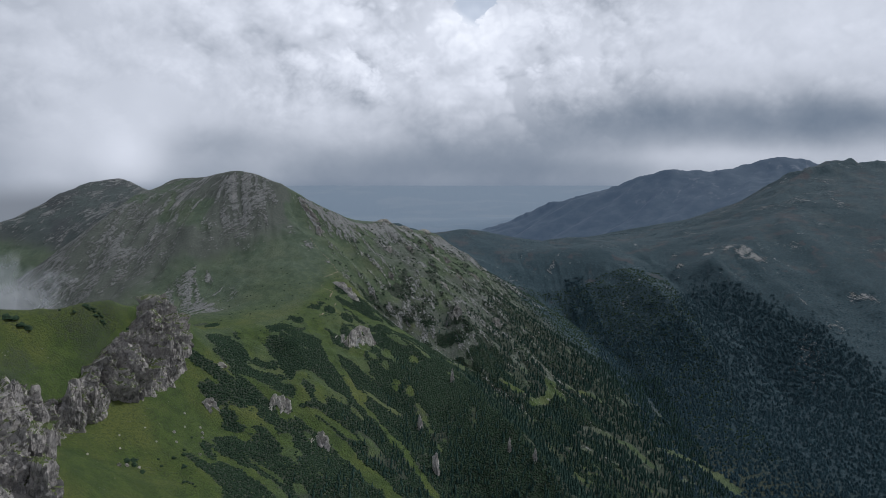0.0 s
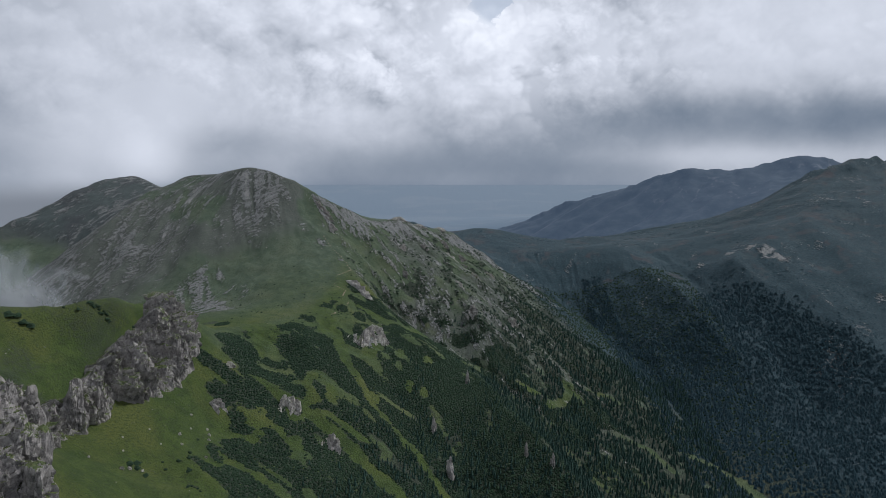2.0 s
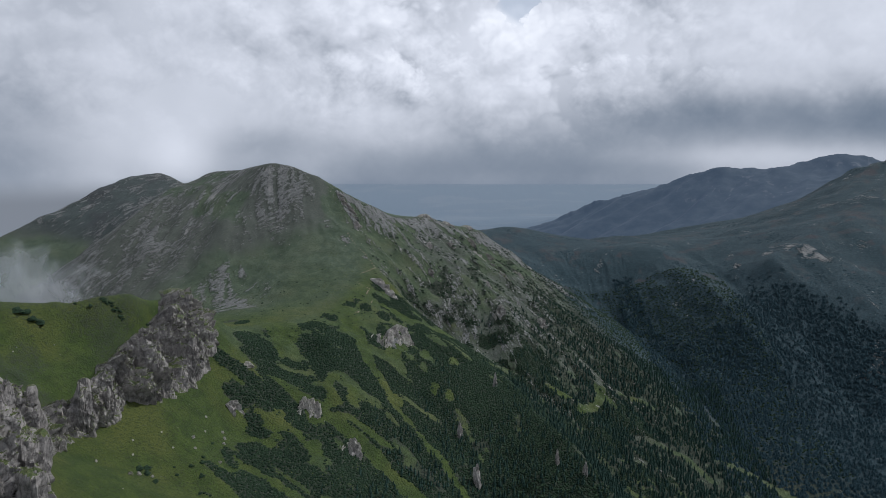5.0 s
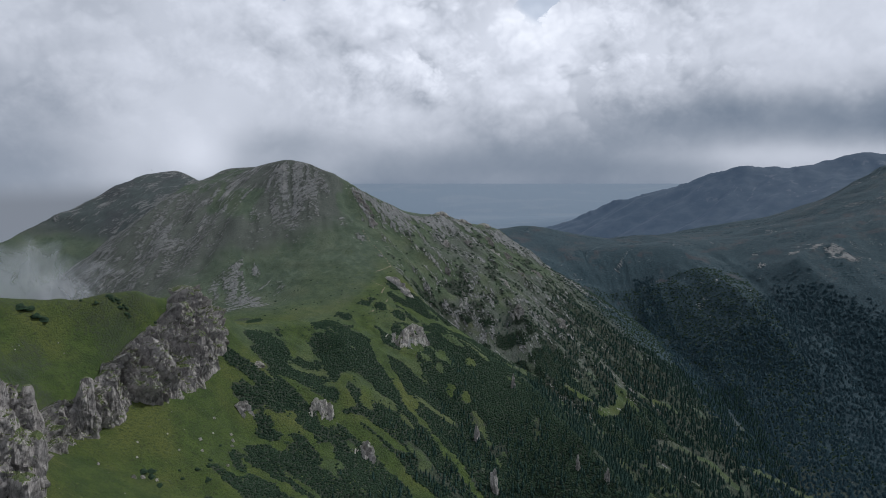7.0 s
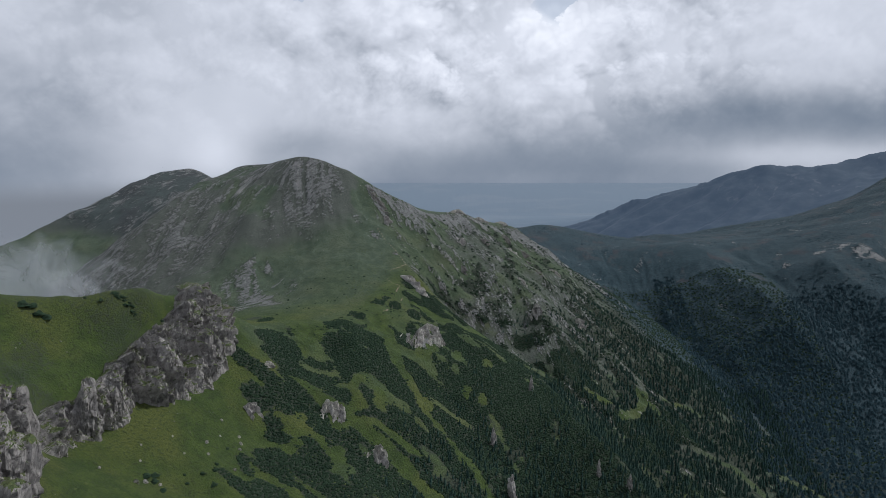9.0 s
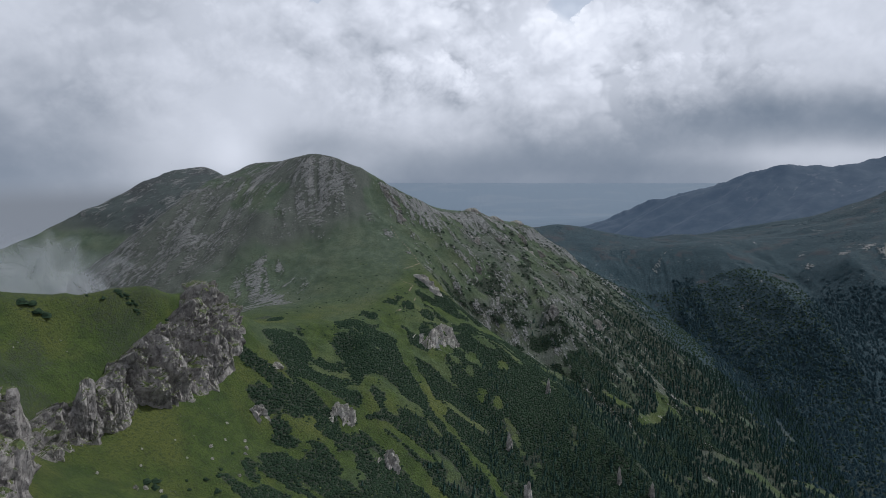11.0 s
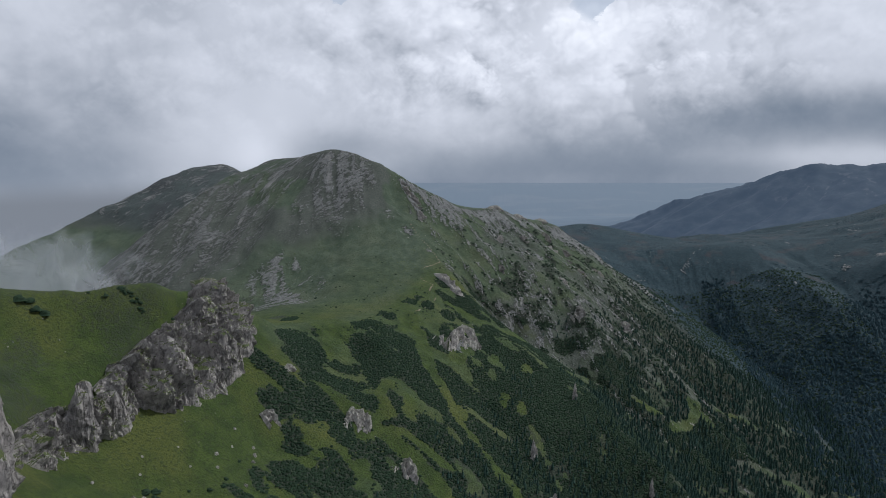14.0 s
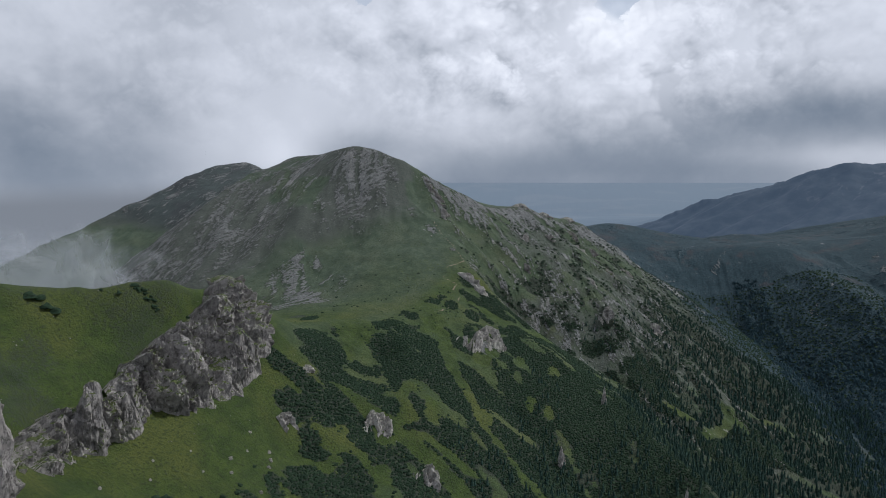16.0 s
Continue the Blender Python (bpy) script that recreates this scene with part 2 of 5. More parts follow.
def membrane(x0, x1, y0, y1, step, levels, rim=None):
    """Heights on a grid, stretched like a skin over the lines; rim(x, y) holds its border."""
    g = None
    for lv in levels:
        s = step * lv
        nx, ny = int((x1 - x0) / s) + 1, int((y1 - y0) / s) + 1
        X, Y = np.meshgrid(x0 + s * np.arange(nx), y0 + s * np.arange(ny))
        if g is None:
            new_g = np.full((ny, nx), -250.0) if rim is None else rim(X, Y)
        else:
            new_g = bilinear(g, x0, y0, last, X, Y)
        tot, cnt = np.zeros((ny, nx)), np.zeros((ny, nx))
        for line in LINES:
            p = along(line, s * 0.5)
            ix, iy = np.rint((p[:, 0] - x0) / s).astype(int), np.rint((p[:, 1] - y0) / s).astype(int)
            ok = (ix >= 0) & (ix < nx) & (iy >= 0) & (iy < ny)
            np.add.at(tot, (iy[ok], ix[ok]), p[ok, 2])
            np.add.at(cnt, (iy[ok], ix[ok]), 1)
        pin = cnt > 0
        val = np.where(pin, tot / np.maximum(cnt, 1), 0)
        if rim is not None:
            edge = np.zeros_like(pin)
            edge[[0, -1], :] = edge[:, [0, -1]] = True
            val, pin = np.where(edge, rim(X, Y), val), pin | edge
        g, last = new_g, s
        for _ in range(260):
            g[pin] = val[pin]
            e = np.pad(g, 1, mode="edge")
            g = (e[1:-1, :-2] + e[1:-1, 2:] + e[:-2, 1:-1] + e[2:, 1:-1]) * 0.25
        for _ in range(2):
            e = np.pad(g, 1, mode="edge")
            g = g * 0.5 + (e[1:-1, :-2] + e[1:-1, 2:] + e[:-2, 1:-1] + e[2:, 1:-1]) * 0.125
    return g


WIDE = (-3600, 3600, -800, 5000, 20)
wide_g = membrane(*WIDE, levels=(16, 8, 4, 2, 1))
FINE = (-760, 560, 160, 1320, 4)
fine_g = membrane(*FINE, levels=(4, 2, 1), rim=lambda x, y: bilinear(wide_g, WIDE[0], WIDE[2], WIDE[4], x, y))


def hash01(ix, iy, seed):
    h = (ix.astype(np.int64) * 374761393 + iy.astype(np.int64) * 668265263 + seed * 974634777) & 0xFFFFFFFF
    h = ((h ^ (h >> 13)) * 1274126177) & 0xFFFFFFFF
    return ((h ^ (h >> 16)) & 0xFFFF) / 65535.0


def value_noise(x, y, seed=0):
    ix, iy = np.floor(x).astype(int), np.floor(y).astype(int)
    fx, fy = x - ix, y - iy
    fx, fy = fx * fx * fx * (fx * (fx * 6 - 15) + 10), fy * fy * fy * (fy * (fy * 6 - 15) + 10)
    a, b = hash01(ix, iy, seed), hash01(ix + 1, iy, seed)
    c, d = hash01(ix, iy + 1, seed), hash01(ix + 1, iy + 1, seed)
    return (a + (b - a) * fx) * (1 - fy) + (c + (d - c) * fx) * fy


def fbm(x, y, octaves=5, seed=0, gain=0.5):
    tot, amp, norm = 0.0, 1.0, 0.0
    for o in range(octaves):
        tot = tot + amp * value_noise(x * 2 ** o + 17.3 * o, y * 2 ** o - 9.1 * o, seed + o)
        norm += amp
        amp *= gain
    return tot / norm


def ridged(x, y, octaves=4, seed=0):
    tot, amp, norm = 0.0, 1.0, 0.0
    for o in range(octaves):
        tot = tot + amp * (1 - np.abs(2 * value_noise(x * 2 ** o + 5.7 * o, y * 2 ** o + 3.3 * o, seed + o) - 1))
        norm += amp
        amp *= 0.5
    return tot / norm


def step01(a, b, v):
    t = np.clip((v - a) / (b - a), 0, 1)
    return t * t * (3 - 2 * t)


def lay(x, y):
    """The smooth lie of the land."""
    x, y = np.asarray(x, float), np.asarray(y, float)
    w = bilinear(wide_g, WIDE[0], WIDE[2], WIDE[4], x, y)
    n = bilinear(fine_g, FINE[0], FINE[2], FINE[4], x, y)
    inside = np.minimum(np.minimum(x - FINE[0], FINE[1] - x), np.minimum(y - FINE[2], FINE[3] - y))
    k = step01(0, 60, inside)
    return w * (1 - k) + n * k


def height(x, y):
    """The ground with its gullies, ribs and hummocks."""
    x, y = np.asarray(x, float), np.asarray(y, float)
    h = lay(x, y)
    gx, gy = (lay(x + 12, y) - lay(x - 12, y)) / 24, (lay(x, y + 12) - lay(x, y - 12)) / 24
    steep = np.hypot(gx, gy)
    calm = 1 - 0.85 * step01(-150, -170, x) * step01(-240, -225, x) * step01(560, 520, y) * step01(230, 250, y)
    k = calm * step01(0.12, 0.55, steep) * (1 - 0.6 * step01(1400, 2400, y))
    h = h + k * ((ridged(x / 70, y / 70, 5, 3) - 0.62) * 9)
    h = h + k * (fbm(x / 22, y / 22, 4, 11) - 0.5) * 4.0
    return h + (fbm(x / 45, y / 45, 4, 21) - 0.5) * 3.0


# ---- cover: where turf, rock, scree, dwarf pine and wood lie ----
LANE_MEADOW = [(-193, 499, 4.2), (-183, 501, 4.9), (-172, 499, 4.2), (-162, 496, 3.1), (-152, 492, 2.0)]
LANE_KNOB = [(-147, 506, 2.4), (-139, 504, 3.1), (-128, 501, 2.7), (-117, 501, 3.2), (-107, 498, 4.1), (-96, 497, 5), (-86, 495, 5), (-75, 488, 6), (-50, 472, 7), (-20, 445, 7)]
LANE_SIDE = [(-103, 503, 2.7), (-95, 507, 4.1), (-82, 507, 4.2), (-68, 505, 2.1)]
LANE_SHORT = [(-112, 543, 3), (-116, 524, 3.6), (-109, 516, 4.9), (-111, 505, 3.4)]
LANE_LONG = [(-124, 659, 5.5), (-112, 633, 5.3), (-103, 607, 5.8), (-96, 591, 4.9), (-83, 575, 3.9), (-73, 558, 3.8), (-64, 550, 3), (-52, 539, 3), (-40, 527, 3.3), (-31, 516, 3.6), (0, 480, 4.5)]
LANE_RIB = [(-101, 715, 5), (-75, 708, 5.9), (-42, 723, 5.6), (-18, 760, 3.8), (3, 763, 2.7)]
LANE_RIDGE = [(-102, 759, 7), (-80, 790, 7), (-52, 795, 5.5), (-23, 781, 3.5), (40, 735, 2)]
LANE_EAST = [(67, 740, 4.3), (81, 736, 5.4), (98, 754, 2.8)]
LANE_BEND = [(91, 853, 3.7), (117, 844, 3.8), (133, 837, 5), (130, 793, 7.1), (142, 789, 5.9)]
LANE_BRANCH = [(98, 726, 4.3), (129, 786, 4.7)]
LANE_OVER = [(154, 833, 3.2), (181, 853, 4.6), (203, 855, 3.3)]
LANE_LOW = [(158, 758, 2.3), (188, 764, 4), (222, 770, 5), (244, 746, 4.3)]
LANE_FLOOR = [(299, 975, 3.1), (297, 919, 5.2), (297, 896, 3.7)]
LANE_VALLEY = [(267, 799, 4), (309, 799, 7), (328, 776, 9), (338, 750, 9)]
LANE_GLEN = [(-154, 469, 1.9), (-147, 465, 2.6), (-135, 464, 5.1), (-128, 466, 2.6)]
STRIPS = (LANE_MEADOW, LANE_KNOB, LANE_SIDE, LANE_SHORT, LANE_LONG, LANE_RIB, LANE_RIDGE, LANE_EAST, LANE_BEND, LANE_BRANCH, LANE_OVER, LANE_LOW, LANE_FLOOR, LANE_VALLEY, LANE_GLEN)
TRAIL = [(-196, 580), (-168, 617), (-155, 630), (-141, 630), (-136, 650), (-122, 672), (-113, 715), (-122, 722), (-120, 737), (-136, 749), (-135, 772), (-123, 790), (-133, 806), (-150, 826), (-166, 846)]
# glades: centre and half-widths
GLADES = [(-168, 584, 13, 20), (-174, 602, 10, 12), (-163, 551, 7, 14), (-99, 532, 5, 9), (-111, 465, 7, 9), (-69, 562, 6, 8), (-30, 601, 5, 7), (-29, 654, 5, 9), (-55, 652, 4, 8), (-43, 604, 4, 7), (-125, 640, 6, 12), (-81, 648, 9, 26), (-119, 490, 8, 8)]
PINE_STRIP = [(-193, 493, 2.5), (-180, 486, 5.4), (-168, 489, 5.8), (-158, 488, 6.1), (-149, 489, 6.8), (-138, 486, 8)]
PINE_PATCHES = [(-175, 541, 15, 22), (-166, 530, 8, 11), (-182, 530, 6, 9), (-209, 602, 6, 12), (-222, 612, 6, 9), (-166, 466, 7, 5), (-159, 470, 5, 4), (-149, 459, 7, 5), (-148, 581, 7, 10), (-139, 642, 6, 8), (-117, 692, 6, 9), (-100, 693, 7, 9), (-97, 661, 5, 9), (-139, 432, 12, 11), (-124, 440, 12, 10), (-144, 452, 8, 6), (-147, 410, 4, 5), (-151, 415, 4, 4)]


def seg_dist(x, y, line):
    """Distance to a line, and the width given along it."""
    best, wid = np.full(np.shape(x), 1e9), np.zeros(np.shape(x))
    for a, b in zip(line, line[1:]):
        dx, dy = b[0] - a[0], b[1] - a[1]
        t = np.clip(((x - a[0]) * dx + (y - a[1]) * dy) / (dx * dx + dy * dy + 1e-9), 0, 1)
        d = np.hypot(x - a[0] - t * dx, y - a[1] - t * dy)
        w = a[2] + (b[2] - a[2]) * t if len(a) > 2 else 1.0
        near = d < best
        best, wid = np.where(near, d, best), np.where(near, w, wid)
    return best, wid


def open_turf(x, y):
    """1 on the grass lanes and glades that part the pine."""
    out = np.zeros(np.shape(x))
    wob = (fbm(x / 9, y / 9, 4, 41) - 0.5) * 13
    for line in STRIPS:
        d, w = seg_dist(x, y, line)
        out = np.maximum(out, step01(w + 1.0, w - 1.0, d + wob * 0.6))
    for cx, cy, rx, ry in GLADES:
        d = np.hypot((x - cx) / rx, (y - cy) / ry) + wob * 0.10
        out = np.maximum(out, step01(1.1, 0.85, d))
    return out


def crest_side(x, y):
    """Above 0 on the eastern side of the walkers' ridge."""
    line_x = np.interp(y, [300, 455, 470, 500, 560, 615, 690, 777, 830, 900, 990, 1100, 1200], [-150, -150, -168, -172, -190, -160, -136, -125, -150, -205, -90, -8, 160])
    return x - line_x


def fall_streaks(x, y, cell, reach, seed):
    """Noise smeared along the fall line."""
    tot = value_noise(x / cell, y / cell, seed)
    for way_ in (1, -1):
        px, py = x.copy(), y.copy()
        for _ in range(7):
            gx, gy = lay(px + 8, py) - lay(px - 8, py), lay(px, py + 8) - lay(px, py - 8)
            d = np.hypot(gx, gy) + 1e-6
            px, py = px + way_ * reach * gx / d, py + way_ * reach * gy / d
            tot = tot + value_noise(px / cell, py / cell, seed)
    tot = tot / 15
    return 0.5 + (tot - 0.5) * 2.4


def pine_cover(x, y, z):
    """Density of dwarf pine."""
    side = crest_side(x, y)
    wob = fbm(x / 26, y / 26, 4, 51) - 0.5
    thick = step01(-6, 8, side + wob * 26) * step01(-130, -141, z + wob * 14) * step01(330, 400, y - side * 0.0)
    near_spur = step01(775, 720, y + 0.45 * (x + 60) + wob * 30)
    near_spur = near_spur * step01(120, 70, x)
    lanes = fall_streaks(x, y, 13.0, 6.0, 55) * 0.55 + fbm(x / 24 + 3, y / 24, 3, 52) * 0.5
    collar, _ = seg_dist(x, y, TRAIL)
    thick = thick * step01(3, 9, collar + wob * 14)
    mosaic = fbm(x / 15, y / 15, 4, 57) * 0.62 + fall_streaks(x, y, 9.0, 4.0, 58) * 0.42
    full = step01(-150, -205, z) * 0.5 + step01(20, 130, side) * 0.5
    dense = thick * near_spur * step01(0.33, 0.40, lanes + 0.10 * step01(-150, -185, z)) * step01(0.45, 0.51, mosaic + 0.04 + 0.10 * full)
    # scattered cushions on the eastern face and on the far slopes
    face = step01(0, 30, side) * (1 - near_spur) * step01(1260, 1180, y)
    spots = step01(0.66, 0.75, fbm(x / 16, y / 16, 3, 53) + step01(-120, -215, z) * 0.24 - step01(-110, -60, z) * 0.08) * face
    far = step01(1100, 1250, y + 0.9 * x) * step01(0.47, 0.60, fbm(x / 40, y / 40, 4, 54) + step01(-150, -260, z) * 0.3)
    d, w = seg_dist(x, y, PINE_STRIP)
    wob = (fbm(x / 8, y / 8, 3, 56) - 0.5) * 7
    clump = step01(w + 1, w - 1, d + wob)
    for cx, cy, rx, ry in PINE_PATCHES:
        clump = np.maximum(clump, step01(1.05, 0.9, np.hypot((x - cx) / rx, (y - cy) / ry) + wob * 0.08))
    return np.clip(np.maximum(np.maximum(dense, np.maximum(spots, far)) * (1 - open_turf(x, y)), clump), 0, 1)


def wood_cover(x, y, z):
    """Density of spruce."""
    side = crest_side(x, y)
    wob = fbm(x / 40, y / 40, 4, 61) - 0.5
    low = step01(-196, -232, z + wob * 50 - 16 * step01(760, 840, y)) * step01(10, 50, side)
    low = low * (0.55 + 0.45 * step01(0.40, 0.54, fbm(x / 18, y / 18, 4, 62) + 0.07)) * step01(0.30, 0.38, fbm(x / 11, y / 11, 3, 63) + 0.02)
    right = step01(300, 380, x + 0.05 * y)
    treeline = np.interp(x, [300, 342, 374, 419, 468, 507, 538, 565, 590, 626, 800], [-290, -276, -250, -232, -214, -210, -224, -239, -253, -294, -310])
    high = step01(16, -22, z - treeline + wob * 26) * step01(1320, 1240, y)
    return np.clip(np.where(right > 0.5, high, low) * (1 - open_turf(x, y)), 0, 1)


def axis(lo, fine_lo, fine_hi, hi, s, grow, cap):
    right, v, d = [], fine_hi, s
    while v < hi:
        d = min(d * grow, cap) if v < hi * 0.6 else d * grow
        v += d
        right.append(min(v, hi))
    left, v, d = [], fine_lo, s
    while v > lo:
        d = min(d * grow, cap) if v > lo * 0.4 else d * grow
        v -= d
        left.append(max(v, lo))
    return np.array(left[::-1] + list(np.arange(fine_lo, fine_hi + s / 2, s)) + right)


gx_axis = axis(-3600, -330, 240, 3600, 2.4, 1.02, 13)
gy_axis = axis(-800, 270, 900, 4950, 2.4, 1.02, 13)
GX, GY = np.meshgrid(gx_axis, gy_axis)
GZ = height(GX, GY)


def slope_at(x, y):
    return np.hypot(lay(x + 6, y) - lay(x - 6, y), lay(x, y + 6) - lay(x, y - 6)) / 12


STEEP = slope_at(GX, GY)
STREAK = fall_streaks(GX, GY, 3.2, 1.7, 71)
PATCHY = fbm(GX / 20, GY / 20, 4, 75)
STREAK2 = fall_streaks(GX, GY, 16.0, 9.0, 72)
BROAD = fbm(GX / 60, GY / 60, 5, 73)
SIDE = crest_side(GX, GY)


def around(x, y, cx, cy, r0, r1):
    return step01(r1, r0, np.hypot(x - cx, y - cy))


d_west = seg_dist(GX, GY, WEST_CREST)[0]
d_east = seg_dist(GX, GY, EAST_CREST)[0]
d_back = seg_dist(GX, GY, BACK_CREST)[0]
peak_zone = around(GX, GY, -285, 905, 60, 150)
west_face = step01(170, 40, d_west) * step01(-240, -290, GX) * step01(1000, 960, GY)
east_face = step01(-10, 30, SIDE) * step01(700, 760, GY + 0.4 * GX) * step01(1300, 1180, GY) * step01(260, 150, GX)
back_top = step01(90, 20, d_back) * step01(950, 1000, GY)
# mountain across the valley; cloud shade and haze are put into its colours
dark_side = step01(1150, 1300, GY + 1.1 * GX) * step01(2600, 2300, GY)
far_side = step01(2450, 2700, GY)
rock = np.zeros_like(GX)
rock = np.maximum(rock, peak_zone * 0.74 * step01(0.34, 0.62, STREAK * 0.44 + BROAD * 0.16 + PATCHY * 0.42) * step01(-205, -240, GX + 0.25 * (GY - 900)))
rock = np.maximum(rock, west_face * 0.68 * step01(0.34, 0.66, STREAK * 0.44 + BROAD * 0.24 + PATCHY * 0.36))
rock = np.maximum(rock, (0.52 + 0.26 * step01(75, 15, d_east)) * east_face * step01(0.42, 0.66, STREAK2 * 0.22 + STREAK * 0.28 + BROAD * 0.2 + PATCHY * 0.36 + 0.20 * step01(80, 10, d_east) - 0.14 * step01(-190, -240, GZ)))
rock = np.maximum(rock, back_top * 0.7 * step01(0.50, 0.72, STREAK * 0.5 + BROAD * 0.55))
rock = np.maximum(rock, 0.42 * dark_side * step01(0.60, 0.80, STREAK2 * 0.35 + STREAK * 0.3 + BROAD * 0.4 + 0.1 * step01(-200, -60, GZ)))
rock = np.maximum(rock, far_side * step01(0.56, 0.74, STREAK * 0.4 + BROAD * 0.6) * step01(-260, -120, GZ))
ROCK_SPOTS = [(-268, 676, 22), (-277, 723, 30), (-273, 750, 20), (-246, 724, 26), (-250, 696, 26), (-113, 792, 10), (-98, 805, 9), (-138, 807, 5), (-81, 650, 15), (-88, 990, 20), (-60, 1030, 18), (-27, 900, 9), (-15, 920, 9), (63, 869, 9), (80, 862, 7), (-51, 873, 13), (37, 832, 11), (-186, 846, 11), (-167, 829, 11), (-172, 884, 8), (-216, 875, 9)]
for cx, cy, cr in ROCK_SPOTS:
    rock = np.maximum(rock, 0.8 * around(GX, GY, cx, cy, cr * 0.3, cr * 1.3) * step01(0.36, 0.58, PATCHY * 0.5 + STREAK * 0.5))
# scree fans on the mountain across the valley
SCREE = [(459, 1302, 10, 22), (513, 1304, 12, 22), (582, 1276, 40, 40), (617, 1048, 12, 26), (651, 1083, 10, 26), (709, 1129, 24, 30), (560, 1300, 30, 30)]
fans = np.zeros_like(GX)
for cx, cy, rx, ry in SCREE:
    fans = np.maximum(fans, step01(1.2, 0.5, np.hypot((GX - cx) / rx, (GY - cy) / ry)) * step01(0.42, 0.60, STREAK2 * 0.55 + STREAK * 0.5))
rock = np.maximum(rock, fans * 0.75)
d_trail = seg_dist(GX, GY, TRAIL)[0]
pale = step01(0.62, 0.78, STREAK) * np.clip(peak_zone * 0.6 + west_face * 0.7 + east_face * 0.8 + fans, 0, 1)
pale = np.clip(pale * step01(0.40, 0.58, PATCHY), 0, 1)
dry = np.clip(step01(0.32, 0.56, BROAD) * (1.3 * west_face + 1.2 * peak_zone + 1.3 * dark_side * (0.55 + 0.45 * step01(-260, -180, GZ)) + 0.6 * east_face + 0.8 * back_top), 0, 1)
PINE = pine_cover(GX, GY, GZ)
WOOD = wood_cover(GX, GY, GZ)
# darker ground under pine and spruce; across the valley it paints in cloud shade
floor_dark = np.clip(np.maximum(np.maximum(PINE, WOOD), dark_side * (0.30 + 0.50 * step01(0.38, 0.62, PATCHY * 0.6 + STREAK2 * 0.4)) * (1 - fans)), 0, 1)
back_zone = step01(-420, -470, GX + 0.25 * (GY - 950)) * step01(900, 960, GY + 0.3 * (GX + 450))
rock = np.maximum(rock, back_zone * 0.66 * step01(0.36, 0.68, STREAK * 0.36 + BROAD * 0.32 + PATCHY * 0.32))
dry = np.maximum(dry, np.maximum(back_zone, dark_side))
# back mountain toned darker, part of its painted haze
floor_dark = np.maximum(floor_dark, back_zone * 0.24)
# lower slopes across the valley toned darker
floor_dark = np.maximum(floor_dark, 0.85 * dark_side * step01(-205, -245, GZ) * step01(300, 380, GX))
# near slope toned darker in patches
near_slope = step01(-206, -222, GX) * step01(500, 460, GY)
floor_dark = np.maximum(floor_dark, near_slope * (0.16 + 0.34 * step01(0.36, 0.60, PATCHY * 0.5 + BROAD * 0.5)))
for cx, cy, rx, ry in ((-222, 428, 9, 20), (-226, 350, 13, 20), (-214, 400, 5, 14)):   # bilberry on the near slope, its zones also painting in shade by the crag
    floor_dark = np.maximum(floor_dark, 0.50 * step01(1.25, 0.55, np.hypot((GX - cx) / rx, (GY - cy) / ry)) * step01(0.3, 0.55, PATCHY))
lush = np.clip(step01(0, -25, SIDE) * step01(720, 600, GY) + open_turf(GX, GY) * (0.55 + 0.35 * step01(60, 0, GX)) + 0.75 * step01(-20, 5, SIDE) * step01(790, 720, GY + 0.3 * GX) + 0.30 * east_face + 0.3 * step01(620, 680, GY) * step01(800, 720, GY) * step01(-230, -190, GX) * step01(-110, -140, GX) + step01(-100, -150, GX) * step01(520, 470, GY), 0, 1)


def sheet(name, X, Y, Z):
    ny, nx = X.shape
    idx = np.arange(nx * ny).reshape(ny, nx)
    quads = np.stack([idx[:-1, :-1], idx[:-1, 1:], idx[1:, 1:], idx[1:, :-1]], -1).reshape(-1, 4)
    me = bpy.data.meshes.new(name)
    me.vertices.add(nx * ny)
    me.vertices.foreach_set("co", np.stack([X, Y, Z], -1).astype(np.float32).ravel())
    me.loops.add(len(quads) * 4)
    me.loops.foreach_set("vertex_index", quads.ravel().astype(np.int32))
    me.polygons.add(len(quads))
    me.polygons.foreach_set("loop_start", np.arange(0, len(quads) * 4, 4, dtype=np.int32))
    me.update(calc_edges=True)
    me.shade_smooth()
    return me


def cover_attr(me, name, r, g, b, a):
    at = me.color_attributes.new(name, "FLOAT_COLOR", "POINT")
    at.data.foreach_set("color", np.stack([r, g, b, a], -1).astype(np.float32).ravel())


# ---- materials ----
def material(name):
    m = bpy.data.materials.new(name)
    m.use_nodes = True
    n = Nodes(m.node_tree)
    out = n.add("ShaderNodeOutputMaterial")
    bsdf = n.add("ShaderNodeBsdfPrincipled", Roughness=0.9)
    bsdf.inputs["Specular IOR Level"].default_value = 0.25
    m.node_tree.links.new(bsdf.outputs[0], out.inputs[0])
    return m, n, bsdf


def relief(n, bsdf, h, strength, distance):
    b = n.add("ShaderNodeBump", Strength=strength, Distance=distance)
    n.put(b, "Height", h)
    n.put(bsdf, "Normal", b.outputs[0])


turf, n, bsdf = material("turf_and_rock")
pos = n.add("ShaderNodeTexCoord").outputs["Object"]
att = n.add("ShaderNodeAttribute", dict(attribute_name="cover"))
r_, g_, b_ = n.sep(att.outputs["Vector"])
a_ = att.outputs["Alpha"]
att2 = n.add("ShaderNodeAttribute", dict(attribute_name="lush"))
l_, t_, haze_ = n.sep(att2.outputs["Vector"])
e_ = att2.outputs["Alpha"]
big = n.noise(pos, 0.022, 5, 0.6)
mid = n.noise(pos, 0.12, 5, 0.6)
small = n.noise(pos, 0.7, 5, 0.65)
tiny = n.noise(pos, 2.6, 3, 0.6)
